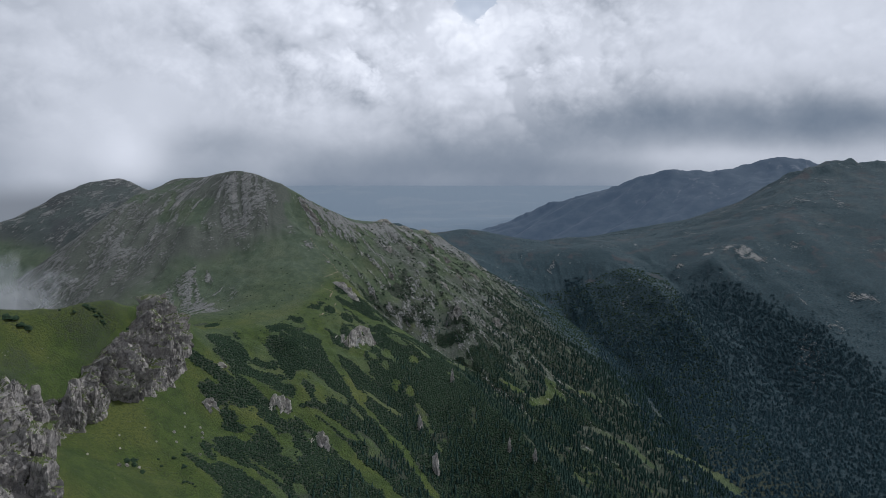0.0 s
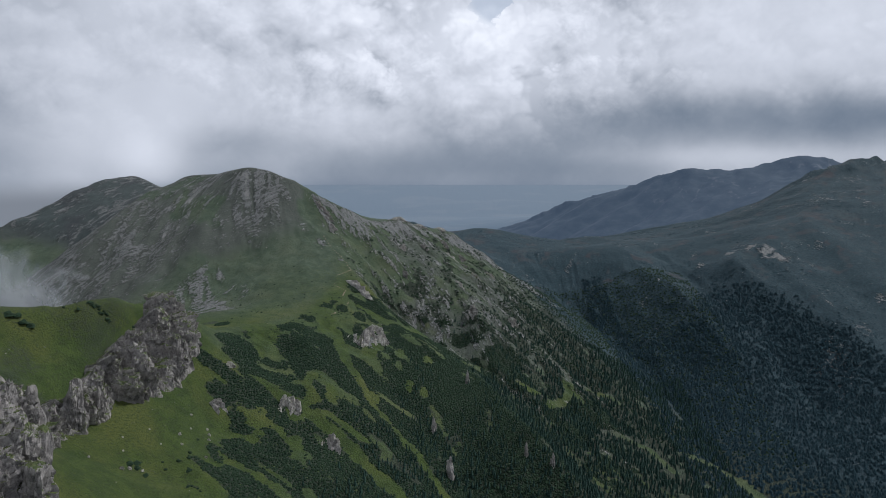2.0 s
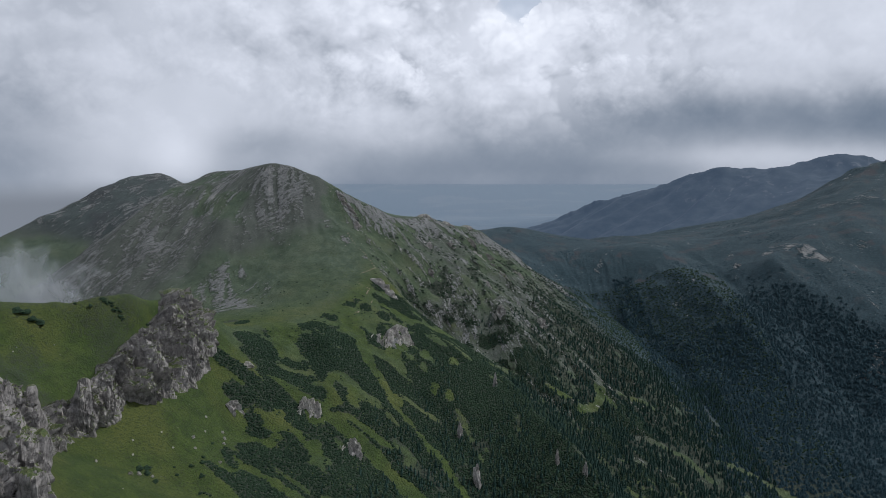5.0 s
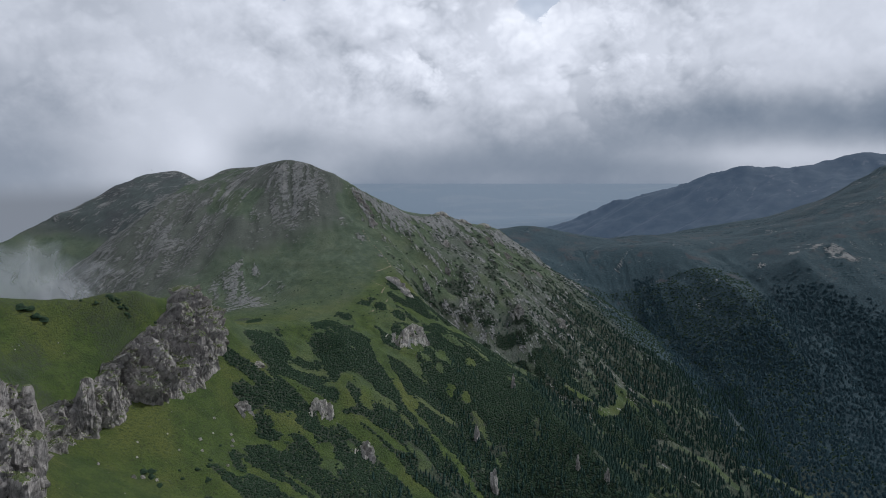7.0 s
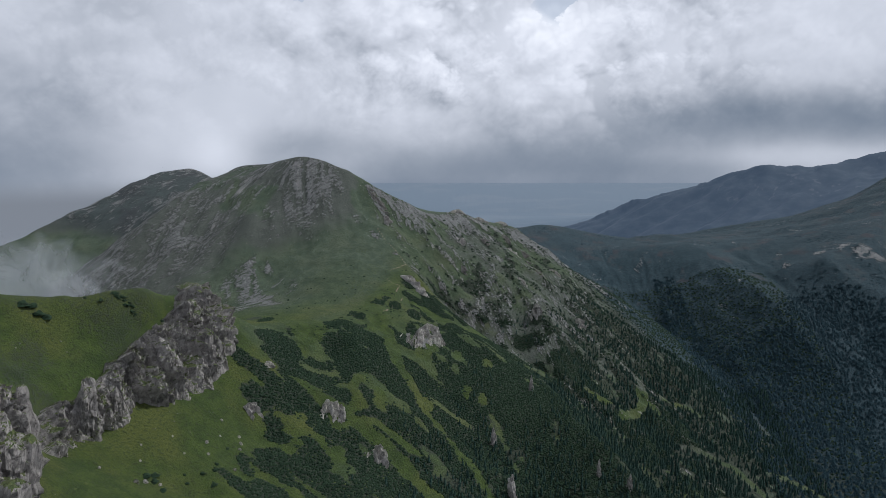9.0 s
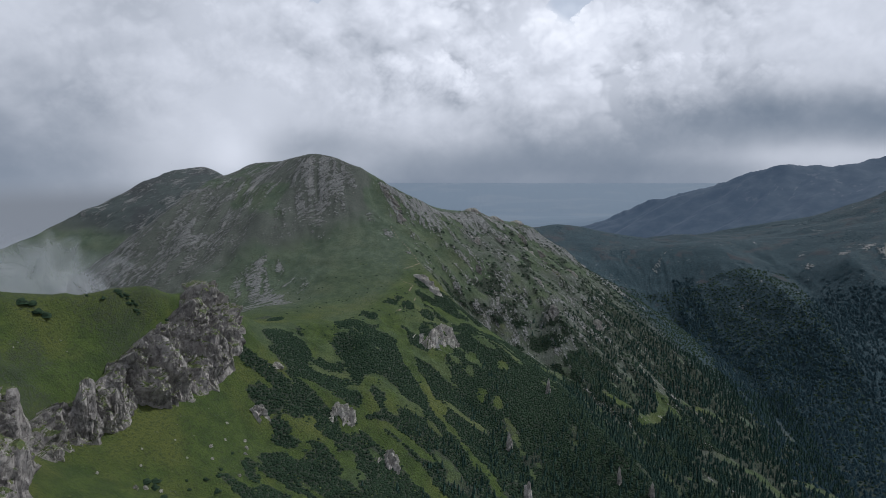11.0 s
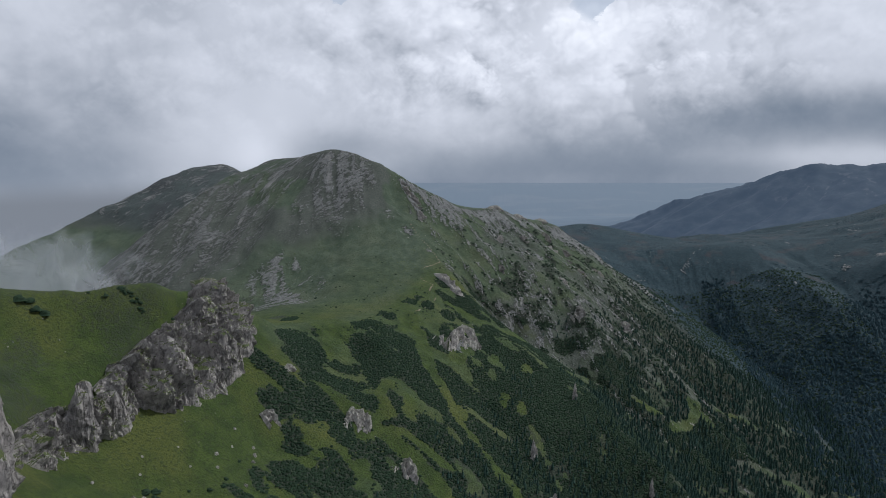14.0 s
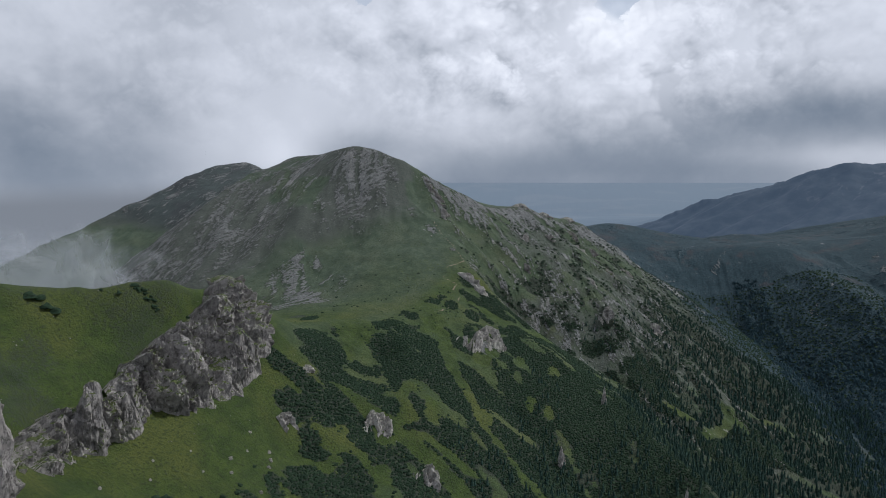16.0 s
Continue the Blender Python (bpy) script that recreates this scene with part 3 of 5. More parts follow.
grass = n.mix(n.ramp(mid, 0.35, 0.65), (0.047, 0.069, 0.050), (0.082, 0.108, 0.075))
grass = n.mix(n.ramp(big, 0.48, 0.66, 0, 0.55), grass, (0.102, 0.120, 0.082))
fresh = n.mix(n.ramp(mid, 0.35, 0.68), (0.026, 0.048, 0.009), (0.055, 0.083, 0.015))
fresh = n.mix(n.ramp(big, 0.45, 0.68), fresh, (0.078, 0.092, 0.020))
grass = n.mix(l_, grass, fresh)
grass = n.mix(n.ramp(small, 0.46, 0.66, 0, 0.8), grass, (0.024, 0.036, 0.014))
specks = n.noise(pos, 1.1, 3, 0.6)
grass = n.mix(n.ramp(specks, 0.70, 0.78, 0, 0.4), grass, (0.20, 0.19, 0.15))
grass = n.mix(n.ramp(tiny, 0.50, 0.70, 0, 0.45), grass, (0.088, 0.112, 0.046))
grass = n.mix(n.ramp(n.noise(pos, 1.7, 4, 0.7), 0.54, 0.68, 0, 0.75), grass, (0.018, 0.028, 0.010))
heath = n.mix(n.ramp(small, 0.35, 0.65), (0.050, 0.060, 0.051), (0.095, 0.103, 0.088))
# across the valley, cloud shade and blue haze are mixed into the heath colour
heath = n.mix(haze_, heath, n.mix(n.ramp(mid, 0.38, 0.62), (0.018, 0.032, 0.039), (0.034, 0.052, 0.058)))
heath = n.mix(n.math("MULTIPLY", haze_, n.ramp(big, 0.44, 0.62)), heath, n.mix(n.ramp(small, 0.35, 0.65), (0.028, 0.030, 0.035), (0.048, 0.048, 0.053)))
col = n.mix(n.ramp(n.math("ADD", b_, n.math("MULTIPLY", n.math("SUBTRACT", mid, 0.5), 0.8)), 0.2, 0.8), grass, heath)
# dark tone for ground under pine and spruce and for painted shade
litter_shade = n.mix(n.ramp(small, 0.4, 0.6), (0.018, 0.026, 0.019), (0.040, 0.050, 0.032))
# the same painted haze, mixed into the dark ground tone
litter_shade = n.mix(haze_, litter_shade, n.mix(n.ramp(n.noise(pos, 0.3, 5, 0.7), 0.35, 0.65), (0.012, 0.026, 0.033), (0.024, 0.048, 0.059)))
col = n.mix(n.ramp(n.math("ADD", a_, n.math("MULTIPLY", n.math("SUBTRACT", small, 0.5), 0.7)), 0.3, 0.7), col, litter_shade)
stone = n.mix(n.ramp(small, 0.3, 0.7), (0.125, 0.130, 0.128), (0.30, 0.305, 0.30))
stone = n.mix(n.ramp(tiny, 0.45, 0.75, 0, 0.7), stone, (0.055, 0.052, 0.052))
px_, py_, pz_ = n.sep(pos)
plus, minus = n.math("MULTIPLY", n.math("ADD", px_, py_), 0.707), n.math("MULTIPLY", n.math("SUBTRACT", px_, py_), 0.707)
west_grain = n.noise(n.comb(n.math("MULTIPLY", minus, 0.42), n.math("MULTIPLY", plus, 0.06), n.math("MULTIPLY", pz_, 0.08)), 1.0, 5, 0.6, 0.6)
e_across, e_along = n.math("ADD", n.math("MULTIPLY", px_, 0.86), n.math("MULTIPLY", py_, 0.5)), n.math("SUBTRACT", n.math("MULTIPLY", px_, 0.5), n.math("MULTIPLY", py_, 0.86))
east_grain = n.noise(n.comb(n.math("MULTIPLY", e_across, 0.30), n.math("MULTIPLY", e_along, 0.04), n.math("MULTIPLY", pz_, 0.08)), 1.0, 5, 0.6, 0.6)
grain = n.math("ADD", n.math("MULTIPLY", west_grain, n.math("SUBTRACT", 1.0, e_)), n.math("MULTIPLY", east_grain, e_))
speck = n.noise(pos, 0.32, 6, 0.75)
ragged = n.math("ADD", n.math("MULTIPLY", n.math("SUBTRACT", speck, 0.5), 2.0), n.math("MULTIPLY", n.math("SUBTRACT", grain, 0.5), 1.8))
rock_f = n.ramp(n.math("ADD", r_, ragged), 0.46, 0.66)
col = n.mix(rock_f, col, stone)
chalk = n.mix(n.ramp(tiny, 0.3, 0.7), (0.22, 0.215, 0.205), (0.43, 0.415, 0.395))
pale_f = n.ramp(n.math("ADD", n.math("MAXIMUM", g_, n.math("MULTIPLY", r_, 0.45)), n.math("MULTIPLY", ragged, 1.1)), 0.62, 0.85)
col = n.mix(n.math("MULTIPLY", pale_f, 0.55), col, chalk)
earth = n.mix(n.ramp(tiny, 0.35, 0.7), (0.15, 0.12, 0.085), (0.27, 0.22, 0.17))
col = n.mix(n.ramp(n.math("ADD", t_, n.math("MULTIPLY", n.math("SUBTRACT", small, 0.5), 0.6)), 0.45, 0.75), col, earth)
n.put(bsdf, "Base Color", col)
bump_h = n.math("ADD", n.math("MULTIPLY", n.math("ADD", small, n.math("MULTIPLY", n.math("MULTIPLY", grain, r_), 2.0)), 0.7), n.math("ADD", n.math("MULTIPLY", tiny, 0.25), n.math("MULTIPLY", n.math("MULTIPLY", rock_f, small), 1.6)))
relief(n, bsdf, bump_h, 1.0, 1.9)

RIBS = fall_streaks(GX, GY, 55.0, 34.0, 74)
d_far = seg_dist(GX, GY, FAR_CREST)[0]
d_dark = np.minimum(seg_dist(GX, GY, SADDLE_CREST)[0], seg_dist(GX, GY, DARK_CREST)[0])
behind = GY - np.interp(GX, [p[0] for p in FAR_CREST], [p[1] for p in FAR_CREST])
hills = np.clip(step01(2500, 2300, GY) + step01(-40, 60, GX - np.interp(GY, [2400, 3300, 3760, 4200], [420, 230, 170, 170])) * step01(60, 30, behind), 0, 1)
GZ = GZ + (RIBS - 0.5) * 36 * step01(1150, 1500, GY + 0.8 * GX) * (0.5 + 0.8 * step01(2300, 2700, GY)) * hills * step01(0, 130, np.minimum(d_far, d_dark))
keep_line = step01(4, 45, np.minimum(np.minimum(d_west, d_east), np.minimum(d_back, seg_dist(GX, GY, NEAR_CREST)[0])))
GZ = GZ + (STREAK2 - 0.5) * 10.0 * np.clip(west_face + peak_zone + east_face, 0, 1) * keep_line
GZ = GZ + rock * step01(1300, 1100, GY) * (ridged(GX / 13, GY / 13, 3, 81) - 0.5) * 3.5 * step01(0.25, 0.6, STEEP)
GZ = GZ + step01(90, 10, d_far) * (ridged(GX / 70, GY / 90, 3, 84) - 0.52) * 26 * hills
GZ = GZ + step01(70, 8, seg_dist(GX, GY, DARK_CREST)[0]) * (ridged(GX / 42, GY / 80, 4, 83) - 0.46) * 34 * step01(840, 900, GX)
plain_zone = 1 - hills
trail = step01(2.2, 0.2, d_trail) * (0.28 + 0.50 * step01(0.40, 0.62, PATCHY))
east_side = step01(-30, 30, SIDE)
row = int(np.searchsorted(gy_axis, 2350))


def land(name, rows, mat, third):
    me = sheet(name, GX[rows], GY[rows], GZ[rows])
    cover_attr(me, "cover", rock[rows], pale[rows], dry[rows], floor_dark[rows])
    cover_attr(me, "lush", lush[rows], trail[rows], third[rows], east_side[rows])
    me.materials.append(mat)
    return new(name, me)


# far range and lowland: a backdrop, haze of kilometres of air painted as emission
distance, n, bsdf = material("distant_land")
pos = n.add("ShaderNodeTexCoord").outputs["Object"]
att = n.add("ShaderNodeAttribute", dict(attribute_name="cover"))
r_, g_, b_ = n.sep(att.outputs["Vector"])
w_ = n.sep(n.add("ShaderNodeAttribute", dict(attribute_name="lush")).outputs["Vector"])[2]
grit = n.noise(pos, 0.02, 6, 0.65)
hill = n.mix(n.ramp(grit, 0.4, 0.65), (0.026, 0.036, 0.042), (0.038, 0.048, 0.054))
hill = n.mix(n.ramp(n.math("ADD", r_, n.math("MULTIPLY", n.math("SUBTRACT", grit, 0.5), 1.2)), 0.45, 0.9, 0, 0.16), hill, (0.17, 0.165, 0.16))
fields = n.noise(n.vmath("MULTIPLY", pos, (0.0022, 0.0075, 0.0)), 1.0, 5, 0.6, 0.4)
plain = n.mix(n.ramp(fields, 0.48, 0.62), (0.038, 0.050, 0.046), (0.052, 0.060, 0.053))
n.put(bsdf, "Base Color", n.mix(w_, hill, plain))
# painted haze: a pale blue glow that grows across the lowland
haze_depth = n.ramp(n.sep(pos)[1], 2900.0, 4900.0)
n.put(bsdf, "Emission Color", n.mix(w_, (0.013, 0.026, 0.052), n.mix(haze_depth, (0.048, 0.076, 0.125), (0.126, 0.157, 0.212))))
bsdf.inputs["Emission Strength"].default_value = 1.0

# third channel: where haze and cloud shade are painted into the colours
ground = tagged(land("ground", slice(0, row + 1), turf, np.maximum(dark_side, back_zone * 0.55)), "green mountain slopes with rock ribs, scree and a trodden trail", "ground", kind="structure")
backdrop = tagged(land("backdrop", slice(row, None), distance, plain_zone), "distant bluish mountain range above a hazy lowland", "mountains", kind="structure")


def on_ground(x, y):
    """Height of the finished ground."""
    x, y = np.asarray(x, float), np.asarray(y, float)
    ix = np.clip(np.searchsorted(gx_axis, x) - 1, 0, len(gx_axis) - 2)
    iy = np.clip(np.searchsorted(gy_axis, y) - 1, 0, len(gy_axis) - 2)
    ax = (x - gx_axis[ix]) / (gx_axis[ix + 1] - gx_axis[ix])
    ay = (y - gy_axis[iy]) / (gy_axis[iy + 1] - gy_axis[iy])
    return (GZ[iy, ix] * (1 - ax) + GZ[iy, ix + 1] * ax) * (1 - ay) + (GZ[iy + 1, ix] * (1 - ax) + GZ[iy + 1, ix + 1] * ax) * ay


# ---- crags, outcrops and boulders ----
def stone_material(name, dark, mid_c, light, moss):
    m, n, bsdf = material(name)
    pos = n.add("ShaderNodeTexCoord").outputs["Object"]
    geo = n.add("ShaderNodeNewGeometry")
    up = n.sep(geo.outputs["Normal"])[2]
    tall = n.vmath("MULTIPLY", pos, (1.0, 1.0, 0.65))
    a = n.noise(pos, 0.085, 4, 0.55, 0.3)
    b = n.noise(tall, 0.33, 5, 0.55, 0.5)
    c = n.noise(tall, 0.85, 5, 0.6, 0.5)
    col = n.mix(n.ramp(b, 0.38, 0.60), dark, mid_c)
    col = n.mix(n.ramp(a, 0.50, 0.68, 0, 0.8), col, light)
    crack = n.ramp(n.math("ABSOLUTE", n.math("SUBTRACT", n.noise(tall, 0.22, 4, 0.55, 0.6), 0.5)), 0.0, 0.018, 1.0, 0.0)
    bent_pos = n.vmath("ADD", tall, n.vmath("SCALE", n.add("ShaderNodeTexNoise", Vector=tall, Scale=0.5, Detail=3.0).outputs["Color"], 2.2))
    block = n.add("ShaderNodeTexVoronoi", dict(feature="F1"), Vector=bent_pos, Scale=0.34, Detail=1.0)
    col = n.mix(n.math("MULTIPLY", n.sep(block.outputs["Color"])[0], 0.45), col, light)
    col = n.mix(n.math("MULTIPLY", crack, 0.32), col, tuple(x * 0.45 for x in dark))
    col = n.mix(n.ramp(c, 0.50, 0.68, 0, 0.42), col, tuple(x * 0.7 for x in dark))
    col = n.mix(n.ramp(c, 0.46, 0.34, 0, 0.3), col, light)
    tuft = n.math("MULTIPLY", n.ramp(n.math("ADD", up, n.math("ADD", n.math("MULTIPLY", n.math("SUBTRACT", b, 0.5), 0.5), n.math("MULTIPLY", n.math("SUBTRACT", a, 0.5), 2.0))), 0.58, 0.72), moss)
    col = n.mix(tuft, col, n.mix(n.ramp(c, 0.4, 0.6), (0.045, 0.068, 0.018), (0.080, 0.095, 0.030)))
    n.put(bsdf, "Base Color", col)
    steps = n.math("MULTIPLY", n.sep(block.outputs["Color"])[1], 0.35)
    relief(n, bsdf, n.math("ADD", steps, n.math("ADD", n.math("MULTIPLY", b, 1.0), n.math("SUBTRACT", n.math("MULTIPLY", c, 0.6), n.math("MULTIPLY", crack, 0.6)))), 1.0, 0.9)
    return m


CRAG = stone_material("crag_limestone", (0.092, 0.087, 0.086), (0.205, 0.190, 0.178), (0.38, 0.355, 0.332), 0.95)
PALE = stone_material("pale_limestone", (0.14, 0.132, 0.124), (0.33, 0.308, 0.288), (0.50, 0.475, 0.44), 0.35)


def ground_at(x, y):
    return float(on_ground(x, y))


def part(name, mesh, mat, parent, label="", at=(0, 0, 0)):
    ob = new(name, mesh)
    if mat and not mesh.materials:
        mesh.materials.append(mat)
    ob.parent = parent
    ob.location = at
    if label:
        ob["label"] = label
    return ob


def rock_mesh(name, rx, ry, h, seed, lean=(0.0, 0.0), sharp=0.6, around_n=40, up_n=26, sink=0.35, strata=0.5):
    """A tower of weathered rock: rounded plan, fissured sides, broken top; its origin at the ground."""
    verts, faces = [], []
    o = Vector((seed * 7.31, seed * 3.17, seed * 5.71))
    size = max(rx, ry)
    for j in range(up_n + 1):
        v = j / up_n
        z = -sink * h + v * (1 + sink) * h
        t = max(0.0, z / h)
        shrink = (1 - t ** (1.0 + 2.6 * (1 - sharp))) ** 0.62 if t < 1 else 0.0
        shrink = max(shrink, 0.04) + 0.16 * (1 - v)
        for i in range(around_n):
            a = 2 * math.pi * i / around_n
            ca, sa = math.cos(a), math.sin(a)
            p = Vector((ca * rx, sa * ry, z))
            q = p / (size * 0.55) + o
            big_n = noise.fractal(q * 0.8, 1.0, 2.0, 3)
            fis = 1 - abs(noise.noise(Vector((q.x * 2.1, q.y * 2.1, q.z * 0.35)) + o))
            fis2 = 1 - abs(noise.noise(Vector((q.x * 5.2, q.y * 5.2, q.z * 1.1)) + o))
            led = noise.noise(Vector((q.x * 0.6, q.y * 0.6, q.z * 4.2)) + o)
            k = shrink * (1 + 0.34 * big_n) + (-0.30 * max(0, fis - 0.72) / 0.28 - 0.14 * max(0, fis2 - 0.75) / 0.25 + strata * 0.14 * led) * (0.35 + shrink)
            k = max(k, 0.02)
            zz = z + h * (0.10 * noise.noise(q * 1.7 + Vector((9, 2, 5))) + 0.05 * noise.noise(q * 4.0)) * min(1, t * 2)
            verts.append((p.x * k + lean[0] * t * h, p.y * k + lean[1] * t * h, zz))
    for j in range(up_n):
        for i in range(around_n):
            i2 = (i + 1) % around_n
            faces.append((j * around_n + i, j * around_n + i2, (j + 1) * around_n + i2, (j + 1) * around_n + i))
    faces.append(tuple(up_n * around_n + i for i in range(around_n)))
    me = bpy.data.meshes.new(name)
    me.from_pydata(verts, [], faces)
    me.update()
    return me


def facets(p, size, seed):
    """Broken rock: every block of about that size has its own set-back and tilt, -1 to 1."""
    q = Vector((p.x, p.y, p.z * 0.6)) / size + Vector((seed, seed * 0.7, seed * 1.3))
    q = q + 0.25 * noise.noise_vector(q * 0.9)
    c = noise.voronoi(q)[1][0]
    a, b = noise.cell_vector(c * 9.1), noise.cell_vector(c * 5.3 + Vector((40, 7, 3)))
    return (a.x - 0.5) * 1.0 + (q - c).dot(b - Vector((0.5, 0.5, 0.5))) * 1.9


def lobe_mesh(name, rx, ry, h, seed, planes=15, around_n=64, up_n=48):
    """A rounded buttress cut by many joint planes, cracked and chipped; origin at its foot."""
    rng_ = random.Random(seed)
    o = Vector((rng_.uniform(0, 50), rng_.uniform(0, 50), rng_.uniform(0, 50)))
    cuts = []
    while len(cuts) < planes:
        d = Vector((rng_.gauss(0, 1), rng_.gauss(0, 1), rng_.gauss(0, 0.5)))
        if d.length > 0.2:
            cuts.append((d.normalized(), rng_.uniform(0.62, 0.98)))
    verts, faces = [], []
    size = (rx + ry) / 2
    for j in range(up_n + 1):
        ph = -math.pi / 2 + math.pi * j / up_n
        for i in range(around_n):
            th = 2 * math.pi * i / around_n
            d = Vector((math.cos(ph) * math.cos(th), math.cos(ph) * math.sin(th), math.sin(ph)))
            w = d + 0.16 * noise.noise_vector(d * 1.8 + o) + 0.06 * noise.noise_vector(d * 5.0 + o)
            r = min(c / max(w.dot(nn), 0.05) for nn, c in cuts)
            r = min(r, 1.4) * (1 + 0.16 * noise.noise(d * 1.5 + o * 2))
            p = Vector((d.x * rx * r * 1.22, d.y * ry * r * 1.22, (d.z * r * 0.66 + 0.40) * h))
            q = p * 0.16 + o
            crack = max(0.0, 1 - abs(noise.noise(Vector((q.x * 1.5, q.y * 1.5, q.z * 0.5)))) * 9)
            crack2 = max(0.0, 1 - abs(noise.noise(Vector((q.x * 3.4, q.y * 3.4, q.z * 1.4)) + o)) * 7)
            rough = 1.1 * noise.fractal(q * 1.1, 1.0, 2.0, 5) - 0.8 * crack - 0.4 * crack2 + 0.7 * (abs(noise.noise(Vector((q.x * 0.8, q.y * 0.8, q.z * 2.4)))) - 0.2)
            rough = 0.5 * rough + 1.5 * facets(p, 6.0, seed % 17) + 0.75 * facets(p, 2.3, seed % 23)
            p += Vector((d.x, d.y, d.z * 0.4)) * rough * min(2.0, size * 0.16)
            verts.append(p)
    for j in range(up_n):
        for i in range(around_n):
            i2 = (i + 1) % around_n
            faces.append((j * around_n + i, j * around_n + i2, (j + 1) * around_n + i2, (j + 1) * around_n + i))
    me = bpy.data.meshes.new(name)
    me.from_pydata(verts, [], faces)
    me.update()
    return me


def crag(name, label, towers, mat, seed, category="rock", group=""):
    """A crag of several buttresses: (x, y, base z, rx, ry, height, turn, lean x, lean y, sharpness)."""
    x0, y0, z0 = towers[0][:3]
    top = tagged(new(name), label, category, group)
    top.location = (x0, y0, z0)
    for i, (x, y, z, rx, ry, h, turn, lx, ly, sharp) in enumerate(towers):
        n_a = 48 if h > 18 else 30
        me = lobe_mesh("buttress", rx, ry, h, int(seed * 10) + i * 7) if h > 7.5 and sharp < 0.65 else rock_mesh("buttress", rx, ry, h, seed + i * 1.37, (lx, ly), sharp, n_a, 34 if h > 18 else 18)
        b = part("buttress", me, mat, top, at=(x - x0, y - y0, z - z0))
        b.rotation_euler = (0, 0, radians(turn))
    return top


def cliff_mesh(name, foot, head, along_n, up_n, seed, bulge, rough, back=12.0):
    """A rock wall between a foot line and a head line, broken into buttresses, fissures and ledges, its back sunk into the hill."""
    def run(line, s):
        p = np.array(line, float)
        d = np.r_[0, np.cumsum(np.hypot(np.diff(p[:, 0]), np.diff(p[:, 1])))]
        return Vector([float(np.interp(s * d[-1], d, p[:, i])) for i in range(3)])

    verts, faces = [], []
    o = Vector((seed * 3.1, seed * 1.7, seed * 2.3))
    length = float(sum((Vector(b) - Vector(a)).length for a, b in zip(foot, foot[1:])))
    for i in range(along_n + 1):
        s = i / along_n
        f, h = run(foot, s), run(head, s)
        f2, h2 = run(foot, min(1, s + 0.02)), run(head, min(1, s + 0.02))
        f1, h1 = run(foot, max(0, s - 0.02)), run(head, max(0, s - 0.02))
        side = ((f2 + h2) - (f1 + h1)).normalized()
        out = side.cross((h - f).normalized())
        if out.x - 0.8 * out.y < 0:
            out = -out
        out.z *= 0.4
        end = min(1.0, min(s, 1 - s) * 9)
        for j in range(up_n + 1):
            v = j / up_n
            if v < 0.8:
                t = v / 0.8
                p = f.lerp(h, t) + Vector((0, 0, -7 * (1 - t) ** 3))
                p = p + out * bulge * math.sin(math.pi * min(1, t * 1.05)) ** 0.8
            else:
                t = (v - 0.8) / 0.2
                p = h - Vector((out.x, out.y, 0)).normalized() * back * t + Vector((0, 0, -1.3 * back * t * t + 0.5 * t))
            k = max(0.35, rough / 3.2)
            sm = s * length + 5.0 * k * noise.noise(Vector((s * length / (24 * k), p.z / (15 * k), seed))) + 0.16 * p.z

            def rib(wave, n_):
                return 0.62 - 2.3 * abs(noise.noise(Vector((sm / (wave * k) + n_, p.z / (wave * k * 2.6), seed + n_))))

            r1, r2, r3 = rib(13, 1.3), rib(5.5, 5.7), rib(2.2, 9.1)
            block = facets(p, 8.0 * k, seed) + 0.5 * facets(p, 3.2 * k, seed + 5) + 0.2 * facets(p, 1.4 * k, seed + 9)
            ledge = abs(noise.noise(Vector((p.x / 50, p.y / 50, p.z / (9 * k) + 0.6 * r1)) + o)) - 0.22
            chip = noise.fractal(p * (0.45 / k) + o, 1.0, 2.0, 3)
            push = rough * (3.1 * r1 + 1.5 * r2 + 0.5 * r3 + 1.05 * block + 0.10 * chip + 1.2 * ledge)
            top = 1.0 if v < 0.8 else 1 - (v - 0.8) / 0.2
            low = min(1.0, 0.05 + 2.4 * v)
            verts.append(p + out * push * end * low * (0.3 + 0.7 * top) + Vector((0, 0, (1.2 * r2 + 0.8 * r3 + 0.7 * block + 0.5 * chip) * rough * 0.45 * end * min(1, v * 2) * top)))
    for i in range(along_n):
        for j in range(up_n):
            a = i * (up_n + 1) + j
            faces.append((a, a + up_n + 1, a + up_n + 2, a + 1))
    me = bpy.data.meshes.new(name)
    me.from_pydata(verts, [], faces)
    me.update()
    return me


def cliff(label, foot, head, along_n, up_n, seed, bulge, rough, towers):
    top = crag("rock_crag", label, towers, CRAG, seed)
    me = cliff_mesh("rock_face", foot, head, along_n, up_n, seed, bulge, rough)
    base = Vector(towers[0][:3])
    me.transform(Matrix.Translation(-base))
    part("rock_face", me, CRAG, top)
    return top


